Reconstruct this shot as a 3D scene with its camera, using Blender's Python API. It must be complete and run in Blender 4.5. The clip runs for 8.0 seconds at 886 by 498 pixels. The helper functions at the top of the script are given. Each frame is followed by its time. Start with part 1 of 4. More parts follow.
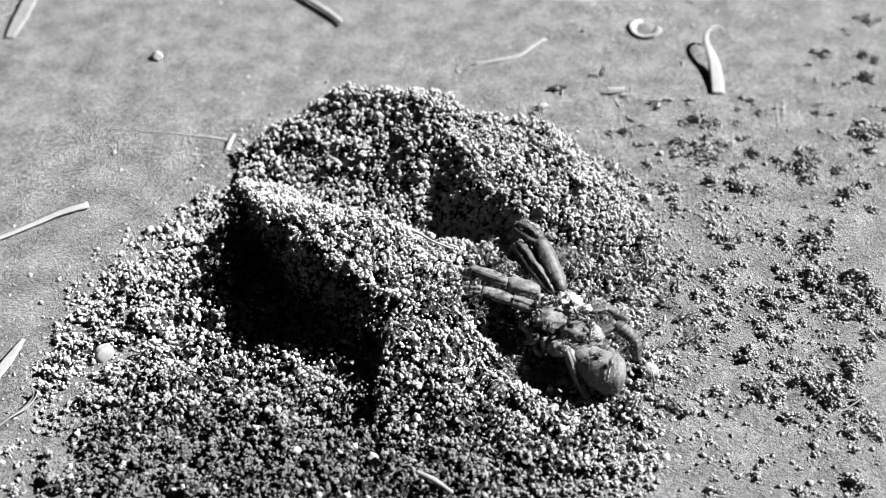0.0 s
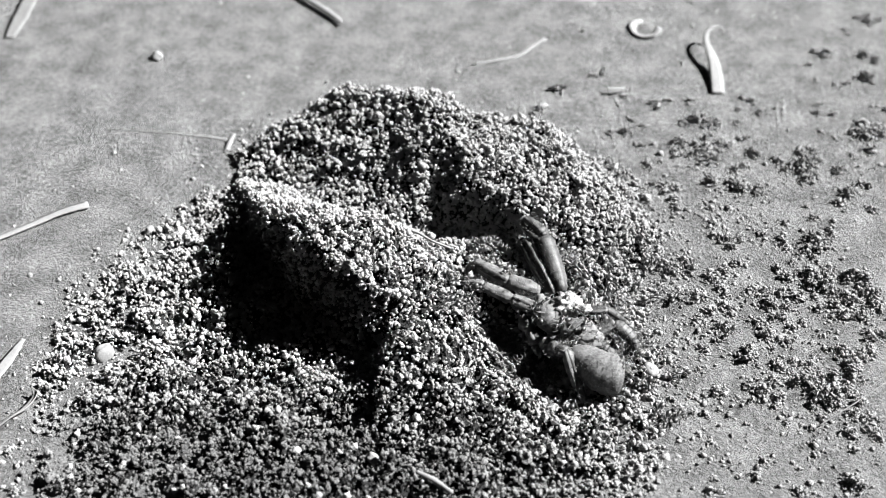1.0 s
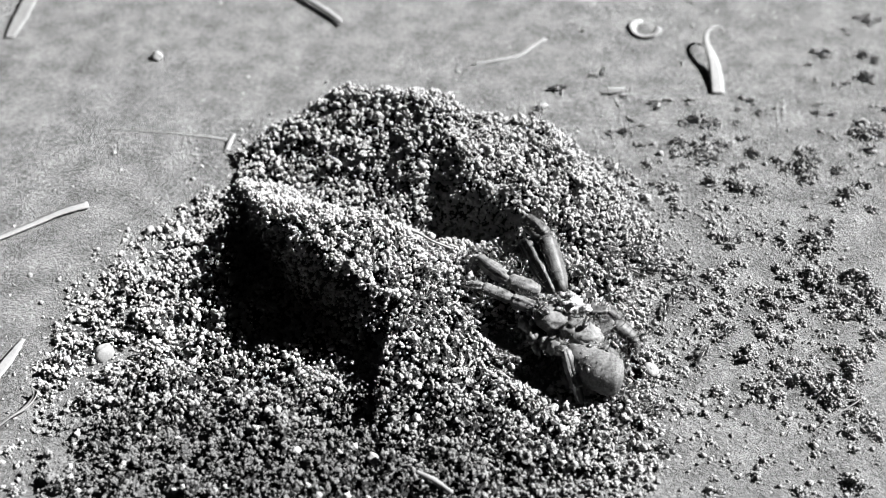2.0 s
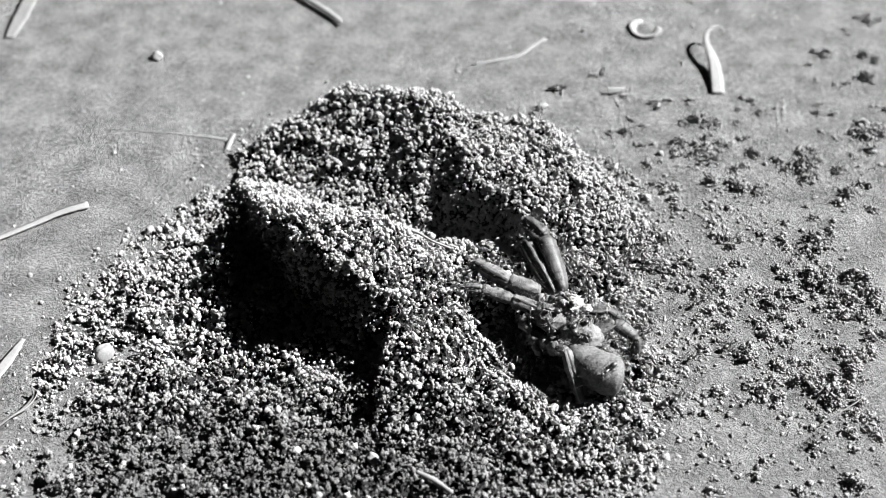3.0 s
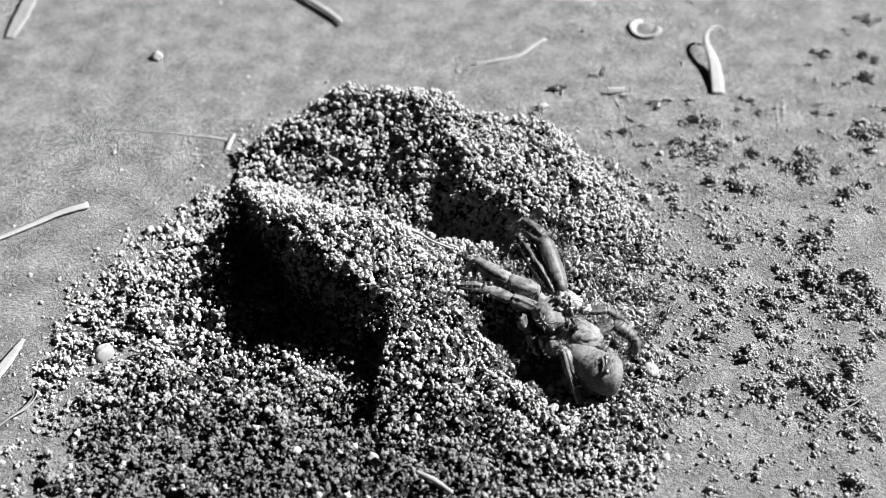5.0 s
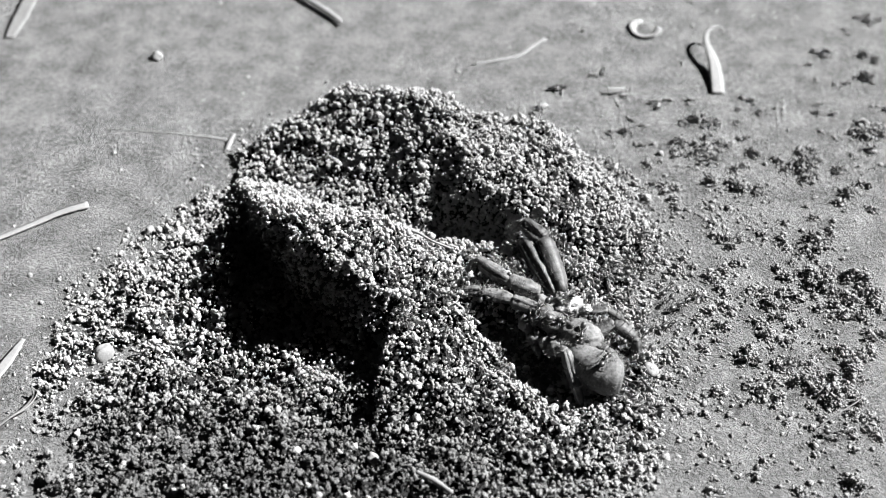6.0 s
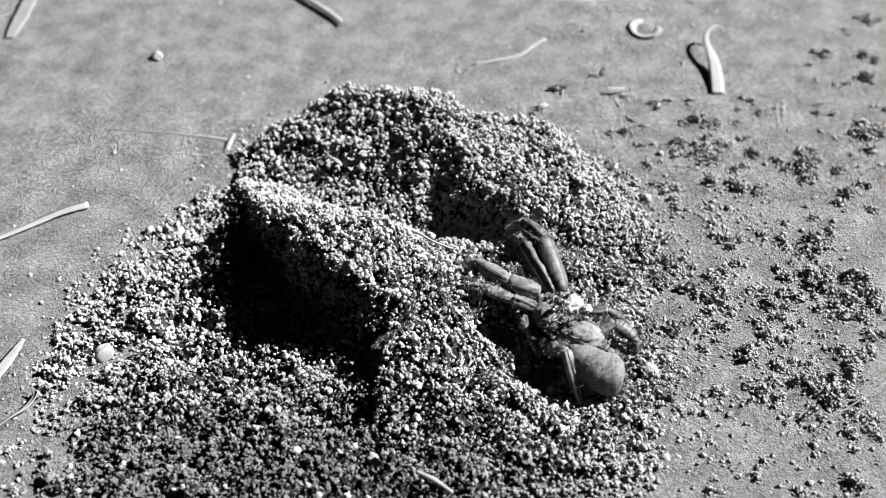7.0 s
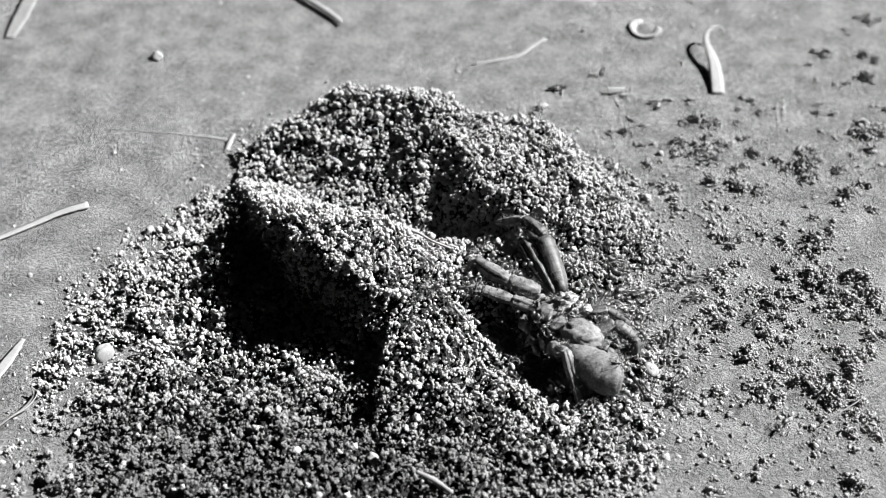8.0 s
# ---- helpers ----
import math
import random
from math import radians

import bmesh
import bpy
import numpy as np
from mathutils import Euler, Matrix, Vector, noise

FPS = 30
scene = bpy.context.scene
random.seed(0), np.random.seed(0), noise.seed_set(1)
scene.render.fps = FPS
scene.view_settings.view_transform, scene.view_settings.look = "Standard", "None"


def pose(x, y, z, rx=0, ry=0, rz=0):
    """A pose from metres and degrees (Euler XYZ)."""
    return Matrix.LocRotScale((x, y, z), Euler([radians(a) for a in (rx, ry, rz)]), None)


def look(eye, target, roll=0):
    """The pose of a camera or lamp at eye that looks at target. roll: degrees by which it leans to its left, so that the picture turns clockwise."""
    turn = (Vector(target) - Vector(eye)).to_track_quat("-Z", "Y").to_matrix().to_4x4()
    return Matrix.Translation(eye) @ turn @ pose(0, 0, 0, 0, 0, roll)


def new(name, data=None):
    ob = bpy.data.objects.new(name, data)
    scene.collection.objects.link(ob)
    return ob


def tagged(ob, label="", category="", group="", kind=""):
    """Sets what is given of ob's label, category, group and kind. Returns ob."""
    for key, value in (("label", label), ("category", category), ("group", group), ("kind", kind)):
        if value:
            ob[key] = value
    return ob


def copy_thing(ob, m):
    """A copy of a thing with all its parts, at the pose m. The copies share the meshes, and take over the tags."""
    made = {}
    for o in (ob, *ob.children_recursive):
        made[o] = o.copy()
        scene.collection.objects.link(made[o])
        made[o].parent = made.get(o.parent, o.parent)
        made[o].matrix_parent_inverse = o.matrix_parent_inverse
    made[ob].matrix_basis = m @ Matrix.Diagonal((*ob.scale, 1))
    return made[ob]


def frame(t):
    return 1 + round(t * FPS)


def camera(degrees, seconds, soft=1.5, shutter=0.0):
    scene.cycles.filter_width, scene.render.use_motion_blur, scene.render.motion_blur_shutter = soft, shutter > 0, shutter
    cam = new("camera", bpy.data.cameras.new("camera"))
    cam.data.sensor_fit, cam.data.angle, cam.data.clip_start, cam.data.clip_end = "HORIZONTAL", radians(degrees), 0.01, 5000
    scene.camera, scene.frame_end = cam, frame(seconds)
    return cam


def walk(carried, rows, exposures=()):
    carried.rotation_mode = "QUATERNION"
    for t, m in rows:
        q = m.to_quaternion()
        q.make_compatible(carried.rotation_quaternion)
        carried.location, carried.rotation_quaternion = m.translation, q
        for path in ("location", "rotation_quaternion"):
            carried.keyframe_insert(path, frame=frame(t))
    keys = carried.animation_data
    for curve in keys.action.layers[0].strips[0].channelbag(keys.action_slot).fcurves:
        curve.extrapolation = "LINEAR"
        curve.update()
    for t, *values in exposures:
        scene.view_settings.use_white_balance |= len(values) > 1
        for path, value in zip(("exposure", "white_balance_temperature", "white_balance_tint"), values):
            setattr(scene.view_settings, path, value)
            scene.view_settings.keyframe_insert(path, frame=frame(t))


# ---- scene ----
cam = camera(40, 8.0, soft=0.7, shutter=0.6)
cam.data.dof.use_dof = True
cam.data.dof.focus_distance = 0.228
cam.data.dof.aperture_fstop = 18.0
EYE = (0.0, -0.1858, 0.1673)
walk(cam, [(0.0, look(EYE, (0, 0, 0))), (8.0, look(EYE, (0, 0, 0)))],
     exposures=[(0.0, 2.96), (8.0, 2.84)])

# ---- world and sun ----
SUN_ELEVATION, SUN_AZIMUTH = 42.0, 12.0   # azimuth from +x towards +y
world = bpy.data.worlds.new("sky")
scene.world = world
world.use_nodes = True
wn = world.node_tree
sky = wn.nodes.new("ShaderNodeTexSky")
sky.sky_type = "NISHITA"
sky.sun_disc = False
sky.sun_elevation = radians(SUN_ELEVATION)
sky.sun_rotation = radians(90 - SUN_AZIMUTH)
grey_sky = wn.nodes.new("ShaderNodeRGBToBW")
wn.links.new(sky.outputs[0], grey_sky.inputs[0])
wn.links.new(grey_sky.outputs[0], wn.nodes["Background"].inputs["Color"])
wn.nodes["Background"].inputs["Strength"].default_value = 0.0005
sun = new("sun", bpy.data.lights.new("sun", "SUN"))
sun.data.energy = 5.0
sun.data.angle = radians(0.5)
ce, se = math.cos(radians(SUN_ELEVATION)), math.sin(radians(SUN_ELEVATION))
ca, sa = math.cos(radians(SUN_AZIMUTH)), math.sin(radians(SUN_AZIMUTH))
sun.matrix_world = look((ca * ce, sa * ce, se), (0, 0, 0))

MM = 0.001


# ---- materials ----
def material(name, lo, hi, rough, scale, island=0.0, bump=0.3, bump_mm=0.3, mottle=8.0, spec=0.3, dents=0.0, glow=0.0, dark_patch=None, depth=1.0, dusty=0.0):
    """Grey material: fine grain and broad mottle between two base values, with relief. scale: grain size in mm."""
    m = bpy.data.materials.new(name)
    m.use_nodes = True
    t = m.node_tree
    b = t.nodes["Principled BSDF"]
    b.inputs["Roughness"].default_value = rough
    b.inputs["Specular IOR Level"].default_value = spec
    b.inputs["Diffuse Roughness"].default_value = dusty
    geo = t.nodes.new("ShaderNodeTexCoord")
    fine = t.nodes.new("ShaderNodeTexNoise")
    fine.inputs["Scale"].default_value = 1000.0 / scale
    fine.inputs["Detail"].default_value = 4
    broad = t.nodes.new("ShaderNodeTexNoise")
    broad.inputs["Scale"].default_value = 1000.0 / mottle
    broad.inputs["Detail"].default_value = 3
    for n in (fine, broad):
        t.links.new(geo.outputs["Object"], n.inputs["Vector"])
    mix = t.nodes.new("ShaderNodeMath")
    mix.operation = "ADD"
    t.links.new(fine.outputs["Fac"], mix.inputs[0])
    t.links.new(broad.outputs["Fac"], mix.inputs[1])
    last = mix
    if island:
        src = t.nodes.new("ShaderNodeNewGeometry").outputs["Random Per Island"]
        k = t.nodes.new("ShaderNodeMath")
        k.operation = "MULTIPLY_ADD"
        k.inputs[1].default_value = island
        t.links.new(src, k.inputs[0])
        t.links.new(mix.outputs[0], k.inputs[2])
        last = k
    top = 1.45 + island
    ramp = t.nodes.new("ShaderNodeMapRange")
    ramp.inputs["From Min"].default_value = 0.6
    ramp.inputs["From Max"].default_value = top
    ramp.inputs["To Min"].default_value = lo
    ramp.inputs["To Max"].default_value = hi
    t.links.new(last.outputs[0], ramp.inputs["Value"])
    shade = ramp.outputs[0]
    if dark_patch:
        # a darker patch of soil: centre x, y and radius in mm, with a ragged edge
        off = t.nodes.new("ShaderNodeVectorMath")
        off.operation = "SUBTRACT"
        off.inputs[1].default_value = (dark_patch[0] * MM, dark_patch[1] * MM, 0)
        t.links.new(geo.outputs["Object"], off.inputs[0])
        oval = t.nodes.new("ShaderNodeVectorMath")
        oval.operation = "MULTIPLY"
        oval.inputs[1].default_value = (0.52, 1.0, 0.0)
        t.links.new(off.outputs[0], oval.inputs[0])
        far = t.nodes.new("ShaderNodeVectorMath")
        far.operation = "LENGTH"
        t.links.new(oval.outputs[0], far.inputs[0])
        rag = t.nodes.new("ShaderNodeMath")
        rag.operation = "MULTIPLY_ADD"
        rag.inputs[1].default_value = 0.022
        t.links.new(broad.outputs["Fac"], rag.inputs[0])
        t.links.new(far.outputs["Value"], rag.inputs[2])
        patch_tone = t.nodes.new("ShaderNodeMapRange")
        patch_tone.inputs["From Min"].default_value = (dark_patch[2] - 10) * MM + 0.011
        patch_tone.inputs["From Max"].default_value = (dark_patch[2] + 8) * MM + 0.011
        patch_tone.inputs["To Min"].default_value = 0.37
        patch_tone.inputs["To Max"].default_value = 1.0
        t.links.new(rag.outputs[0], patch_tone.inputs["Value"])
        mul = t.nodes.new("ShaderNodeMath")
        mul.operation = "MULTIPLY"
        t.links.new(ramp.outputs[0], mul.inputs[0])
        t.links.new(patch_tone.outputs[0], mul.inputs[1])
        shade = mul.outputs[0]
    t.links.new(shade, b.inputs["Base Color"])
    bn = t.nodes.new("ShaderNodeTexNoise")
    bn.inputs["Scale"].default_value = 1000.0 / bump_mm
    bn.inputs["Detail"].default_value = 6 if depth > 1 else 3
    bn.inputs["Roughness"].default_value = 0.68 if depth > 1 else 0.5
    t.links.new(geo.outputs["Object"], bn.inputs["Vector"])
    relief = bn.outputs["Fac"]
    bp = t.nodes.new("ShaderNodeBump")
    bp.inputs["Strength"].default_value = bump
    bp.inputs["Distance"].default_value = bump_mm * MM * depth
    t.links.new(relief, bp.inputs["Height"])
    if dents:
        dn = t.nodes.new("ShaderNodeTexNoise")
        dn.inputs["Scale"].default_value = 1000.0 / dents
        dn.inputs["Detail"].default_value = 5
        t.links.new(geo.outputs["Object"], dn.inputs["Vector"])
        db = t.nodes.new("ShaderNodeBump")
        db.inputs["Strength"].default_value = 0.75
        db.inputs["Distance"].default_value = dents * MM * 0.35
        t.links.new(dn.outputs["Fac"], db.inputs["Height"])
        t.links.new(db.outputs[0], bp.inputs["Normal"])
    t.links.new(bp.outputs[0], b.inputs["Normal"])
    if glow:
        thin = t.nodes.new("ShaderNodeBsdfTranslucent")
        t.links.new(ramp.outputs[0], thin.inputs["Color"])
        both = t.nodes.new("ShaderNodeMixShader")
        both.inputs[0].default_value = glow
        t.links.new(b.outputs[0], both.inputs[1])
        t.links.new(thin.outputs[0], both.inputs[2])
        t.links.new(both.outputs[0], t.nodes["Material Output"].inputs["Surface"])
    return m


M_GROUND = material("packed_earth", 0.022, 0.152, 0.9, 1.0, bump=1.0, bump_mm=0.6, mottle=7, dents=1.6, depth=3.6)
# near-black: shade in the gaps between crumbs is put into this colour; bark too
M_GAPSHADE_BARK = material("loose_soil", 0.010, 0.03, 1.0, 0.4, bump=1.0, bump_mm=0.6, mottle=5, spec=0.05, depth=2.0)
M_GRAIN = material("soil_grains", 0.175, 0.29, 1.0, 0.3, island=0.4, spec=0.05, bump=1.0, bump_mm=0.35, mottle=9, depth=1.6, dusty=1.0, dark_patch=(-40, -76, 36))
M_GRIT = material("strewn_crumbs", 0.115, 0.24, 1.0, 0.3, island=0.5, spec=0.05, bump=1.0, bump_mm=0.35, mottle=9, depth=1.6, dusty=0.5)
M_STRAW = material("dry_straw", 0.12, 0.18, 0.55, 0.6, bump=0.25, bump_mm=0.3, mottle=6, glow=0.3)
M_LEAF = material("dead_leaf", 0.085, 0.125, 0.6, 0.8, bump=0.2, bump_mm=0.3, mottle=5, glow=0.3)
M_PEBBLE = material("pale_pebble", 0.08, 0.135, 0.6, 0.5, bump=0.3, bump_mm=0.3, mottle=3)
M_SHELL = material("spider_cuticle", 0.004, 0.12, 0.62, 1.3, bump=0.35, bump_mm=0.3, mottle=2.4, spec=0.2)
M_DARKLEG = material("spider_dark_leg", 0.003, 0.05, 0.55, 1.2, bump=0.35, bump_mm=0.3, mottle=2.4, spec=0.25)
M_ABDOMEN = material("spider_abdomen", 0.016, 0.12, 0.7, 0.5, bump=0.25, bump_mm=0.35, mottle=3.2, spec=0.15)
M_PALE = material("spider_pale_plate", 0.035, 0.165, 0.45, 0.5, bump=0.6, bump_mm=0.4, mottle=1.6, spec=0.5)
M_HAIR = material("hair", 0.05, 0.11, 0.4, 0.4, bump=0.0, mottle=2)
M_ANT = material("ant_cuticle", 0.004, 0.012, 0.4, 0.3, bump=0.2, bump_mm=0.1, mottle=1.0, spec=0.5)
M_ANTLEG = material("ant_leg", 0.03, 0.11, 0.45, 0.3, bump=0.1, bump_mm=0.1, mottle=1.0, spec=0.5)


# ---- mesh helpers ----
def mesh_np(name, V, Fc, mat, smooth=False):
    """A mesh from arrays: vertices in mm, faces of one size."""
    me = bpy.data.meshes.new(name)
    n, k = Fc.shape
    me.vertices.add(len(V))
    me.vertices.foreach_set("co", np.ascontiguousarray(V * MM, dtype=np.float32).ravel())
    me.loops.add(n * k)
    me.loops.foreach_set("vertex_index", np.ascontiguousarray(Fc, dtype=np.int32).ravel())
    me.polygons.add(n)
    me.polygons.foreach_set("loop_start", np.arange(0, n * k, k, dtype=np.int32))
    if smooth:
        me.polygons.foreach_set("use_smooth", np.ones(n, dtype=bool))
    me.update(calc_edges=True)
    me.validate()
    me.materials.append(mat)
    return me


def part(name, bm, mat, parent=None, label="", smooth=True):
    """Links a bmesh (in mm) as one mesh object under a thing or a part."""
    bmesh.ops.scale(bm, vec=(MM, MM, MM), verts=bm.verts)
    for f in bm.faces:
        f.smooth = smooth
    me = bpy.data.meshes.new(name)
    bm.to_mesh(me)
    bm.free()
    me.materials.append(mat)
    ob = new(name, me)
    if parent:
        ob.parent = parent
    if label:
        ob["label"] = label
    return ob


def hashed(ix, iy, seed):
    h = np.sin(ix * 127.1 + iy * 311.7 + seed * 74.7) * 43758.5453
    return h - np.floor(h)


def vnoise(x, y, size, seed=0):
    """Smooth value noise in -1..1 over a lattice of that size in mm."""
    x, y = np.asarray(x, float) / size + 100, np.asarray(y, float) / size + 100
    ix, iy = np.floor(x), np.floor(y)
    fx, fy = x - ix, y - iy
    fx, fy = fx * fx * (3 - 2 * fx), fy * fy * (3 - 2 * fy)
    a = hashed(ix, iy, seed) * (1 - fx) + hashed(ix + 1, iy, seed) * fx
    b = hashed(ix, iy + 1, seed) * (1 - fx) + hashed(ix + 1, iy + 1, seed) * fx
    return 2 * (a * (1 - fy) + b * fy) - 1


def smooth01(t):
    t = np.clip(t, 0, 1)
    return t * t * (3 - 2 * t)


# ---- the plan of the nest, in mm ----
CRATER = (-4.0, 2.0)
# direction in degrees, crest radius, crest height, width of the crest, length of the outer slope
RIM = [(0, 20, 8, 14, 14), (20, 13.5, 10, 20, 14), (46, 13, 12.5, 20, 13), (70, 17, 14.5, 11, 11), (86, 23, 16, 6, 10),
       (100, 31, 16.5, 2, 8), (112, 37, 14.5, 1.5, 4), (125, 41, 11.0, 1, 2.5), (138, 45.5, 6.5, 0.6, 1.5), (145, 49.5, 3.0, 0.6, 1.2),
       (156, 43, 2.5, 0.6, 1.2), (168, 35.5, 6.5, 1.0, 1.2), (187, 27.5, 14.0, 4.0, 1.2), (209, 22, 19.5, 6.8, 1.2), (234, 19.2, 20.8, 11, 2)]
RIM += [(247, 18.6, 19.5, 13, 1.2), (258, 18.2, 17.5, 12.5, 1.2), (267, 17.8, 15, 8.5, 4), (276, 17, 12.5, 6, 7), (290, 15, 9.5, 5, 8), (320, 13, 6.5, 14, 15), (345, 22, 6.5, 9, 15)]
RIM_COLS = list(zip(*[(a - 360, *r) for a, *r in RIM], *[(a, *r) for a, *r in RIM], *[(a + 360, *r) for a, *r in RIM]))


def apron_edge(x, y):
    """Distance inside the mound's ragged edge."""
    wob = 2.2 * vnoise(x, y, 11, 9) + 1.4 * vnoise(x, y, 4.0, 10)
    e1 = 59 - np.hypot(x + 16, y + 34)
    e2 = 41 - np.hypot(x - 4, y - 2)
    k = 8.0
    h = np.clip(0.5 + 0.5 * (e1 - e2) / k, 0, 1)
    e = e2 * (1 - h) + e1 * h + k * h * (1 - h)
    # the crater wall's own foot belongs to the mound
    dx, dy = x - CRATER[0], y - CRATER[1]
    th = np.degrees(np.arctan2(dy, dx))
    e3 = sum(np.interp(th, RIM_COLS[0], RIM_COLS[i]) for i in (1, 3, 4)) - np.hypot(dx, dy)
    return np.maximum(e, np.where((th > 30) & (th < 200), e3, e)) + wob


def mound_z(x, y):
    e = apron_edge(x, y)
    apron = np.where(e > 0, 3.4 * (1 - np.exp(-np.maximum(e, 0) / 22)), e * 0.5)
    # a low step runs forward from the end of the wall
    edge = x + 11.0 - 0.12 * (y + 30) + 1.2 * vnoise(x, y, 5, 61)
    step = 4.3 + 3.2 * smooth01((y + 44) / 10)
    apron = apron + step * smooth01(edge / 2.2) * (1 - smooth01((x + 8) / 24)) * smooth01((y + 53) / 15) * np.clip(e / 8, 0, 1)
    # the hollow under the wall
    apron = apron - 3.2 * np.exp(-(((x + 17) / 6) ** 2 + ((y + 33) / 5.5) ** 2))
    dx, dy = x - CRATER[0], y - CRATER[1]
    r, th = np.hypot(dx, dy), np.degrees(np.arctan2(dy, dx))
    R, h, pl, ln = (np.interp(th, RIM_COLS[0], RIM_COLS[i]) for i in (1, 2, 3, 4))
    R = R + 1.2 * vnoise(x, y, 6, 21)
    h = h + 0.6 * vnoise(th / 9, 0 * th, 1.0, 22)
    s = r - R
    outer = apron + (h - apron) * (1 - 0.06 * smooth01(s / pl)) * (1 - smooth01((s - pl) / ln))
    t = np.clip(r / R, 0, 1)
    # the bowl is shallow behind and steeper on the side towards the sun
    steep = smooth01((100 - th) / 40) * smooth01((th + 60) / 30)
    floor = 2.5 - 3.5 * steep
    inner = floor + (h - floor) * ((1 - steep) * (0.8 * t + 0.2 * t ** 2) + steep * (0.55 * t + 0.45 * t ** 2))
    z = np.where(s > 0, np.maximum(outer, apron), inner)
    # the nest's mouth, an oval pit under the rim
    hr = np.hypot((x - 6.0) * 0.46, y - 2.0 + 0.12 * (x - 6.0)) + 1.0 * vnoise(x, y, 4, 51)
    z = z - 20 * (1 - smooth01((hr - 1.5) / 5.0))
    # hollow beside the spider
    z = z - 6.0 * np.exp(-(((x - 11.5) / 5.5) ** 2 + ((y + 27) / 5.0) ** 2))
    z = z - 3.5 * np.exp(-(((x - 17.0) / 4.5) ** 2 + ((y + 36.5) / 3.2) ** 2))
    z = z - 1.6 * np.exp(-(((x - 23.5) / 4.5) ** 2 + ((y + 40) / 3.0) ** 2))
    lump = 1.0 * vnoise(x, y, 5.5, 31) + 1.7 * vnoise(x, y, 3.0, 32) + 0.75 * vnoise(x, y, 1.5, 33)
    lump = lump - 2.2 * np.maximum(0, vnoise(x, y, 2.1, 34) - 0.35)
    calm = 1 - 0.35 * smooth01((46 - r) / 6) * smooth01((y + 4) / 8)
    return np.where(e > 0.3, z + lump * calm * np.clip(e / 6, 0, 1), z)


def ground_z(x, y):
    """The bare ground, dug away under the crater."""
    flat = 0.35 * vnoise(x, y, 23, 3) + 0.12 * vnoise(x, y, 6, 4)
    r, th = np.hypot(x - CRATER[0], y - CRATER[1]), np.degrees(np.arctan2(y - CRATER[1], x - CRATER[0]))
    inside = r < np.interp(th, RIM_COLS[0], RIM_COLS[1]) - 2.0
    return np.where(inside, np.minimum(flat, mound_z(x, y) - 3.0), flat)


# ---- ground: one sheet to the horizon ----
def build_ground():
    far = 150 * 1.32 ** np.arange(1, 22)
    # closest grid where the bare earth lies in the open beside the mound
    xs = np.concatenate([-far[::-1], np.arange(-150, 24, 1.5), np.arange(24, 96, 0.42), np.arange(96, 151, 1.5), far])
    ys = np.concatenate([-far[::-1], np.arange(-150, -70, 1.5), np.arange(-70, 40, 0.42), np.arange(40, 151, 1.5), far])
    X, Y = np.meshgrid(xs, ys)
    Z = ground_z(X, Y)
    open_ground = smooth01((X - 22) / 4) * smooth01((97 - X) / 4) * smooth01((Y + 71) / 4) * smooth01((44 - Y) / 8)
    Z = Z + open_ground * (0.11 * vnoise(X, Y, 1.0, 91) + 0.07 * vnoise(X, Y, 0.6, 92))
    n = len(xs)
    V = np.stack([X, Y, Z], -1).reshape(-1, 3)
    i = (np.arange(len(ys) - 1)[:, None] * n + np.arange(n - 1)).ravel()
    Fc = np.stack([i, i + 1, i + n + 1, i + n], 1)
    tagged(new("ground", mesh_np("ground", V, Fc, M_GROUND, True)), "hard-packed bare earth with fine sandy grain", "ground", kind="structure")


build_ground()


# ---- crumbs of soil ----
def crumb_shapes(count, subdiv, rough, rng):
    bm = bmesh.new()
    bmesh.ops.create_icosphere(bm, subdivisions=subdiv, radius=1.0)
    V0 = np.array([v.co[:] for v in bm.verts])
    Fc = np.array([[v.index for v in f.verts] for f in bm.faces])
    bm.free()
    out = []
    for _ in range(count):
        d = np.ones(len(V0))
        for f, amp in ((1.6, rough), (3.4, rough * 0.7)):
            for _ in range(4):
                k = rng.normal(size=3) * f
                d += amp * 0.5 * np.sin(V0 @ k + rng.uniform(0, 6.28))
        d += rng.normal(size=len(V0)) * rough * 0.22
        out.append(V0 * d[:, None])
    return np.array(out), Fc


def spin(n, rng):
    q = rng.normal(size=(n, 4))
    q /= np.linalg.norm(q, axis=1)[:, None]
    w, x, y, z = q.T
    return np.stack([np.stack([1 - 2 * (y * y + z * z), 2 * (x * y - z * w), 2 * (x * z + y * w)], -1),
                     np.stack([2 * (x * y + z * w), 1 - 2 * (x * x + z * z), 2 * (y * z - x * w)], -1),
                     np.stack([2 * (x * z - y * w), 2 * (y * z + x * w), 1 - 2 * (x * x + y * y)], -1)], -2)


def crumbs(P, r, rng, shapes):
    """Vertices and faces of crumbs of the radii r at the places P."""
    S, Fc = shapes
    n = len(P)
    V = S[rng.integers(0, len(S), n)] * (r[:, None, None] * rng.uniform(0.65, 1.3, (n, 1, 3)))
    V = np.einsum("nij,nvj->nvi", spin(n, rng), V) + P[:, None, :]
    k = S.shape[1]
    faces = (Fc[None] + (np.arange(n) * k)[:, None, None]).reshape(-1, 3)
    return V.reshape(-1, 3), faces


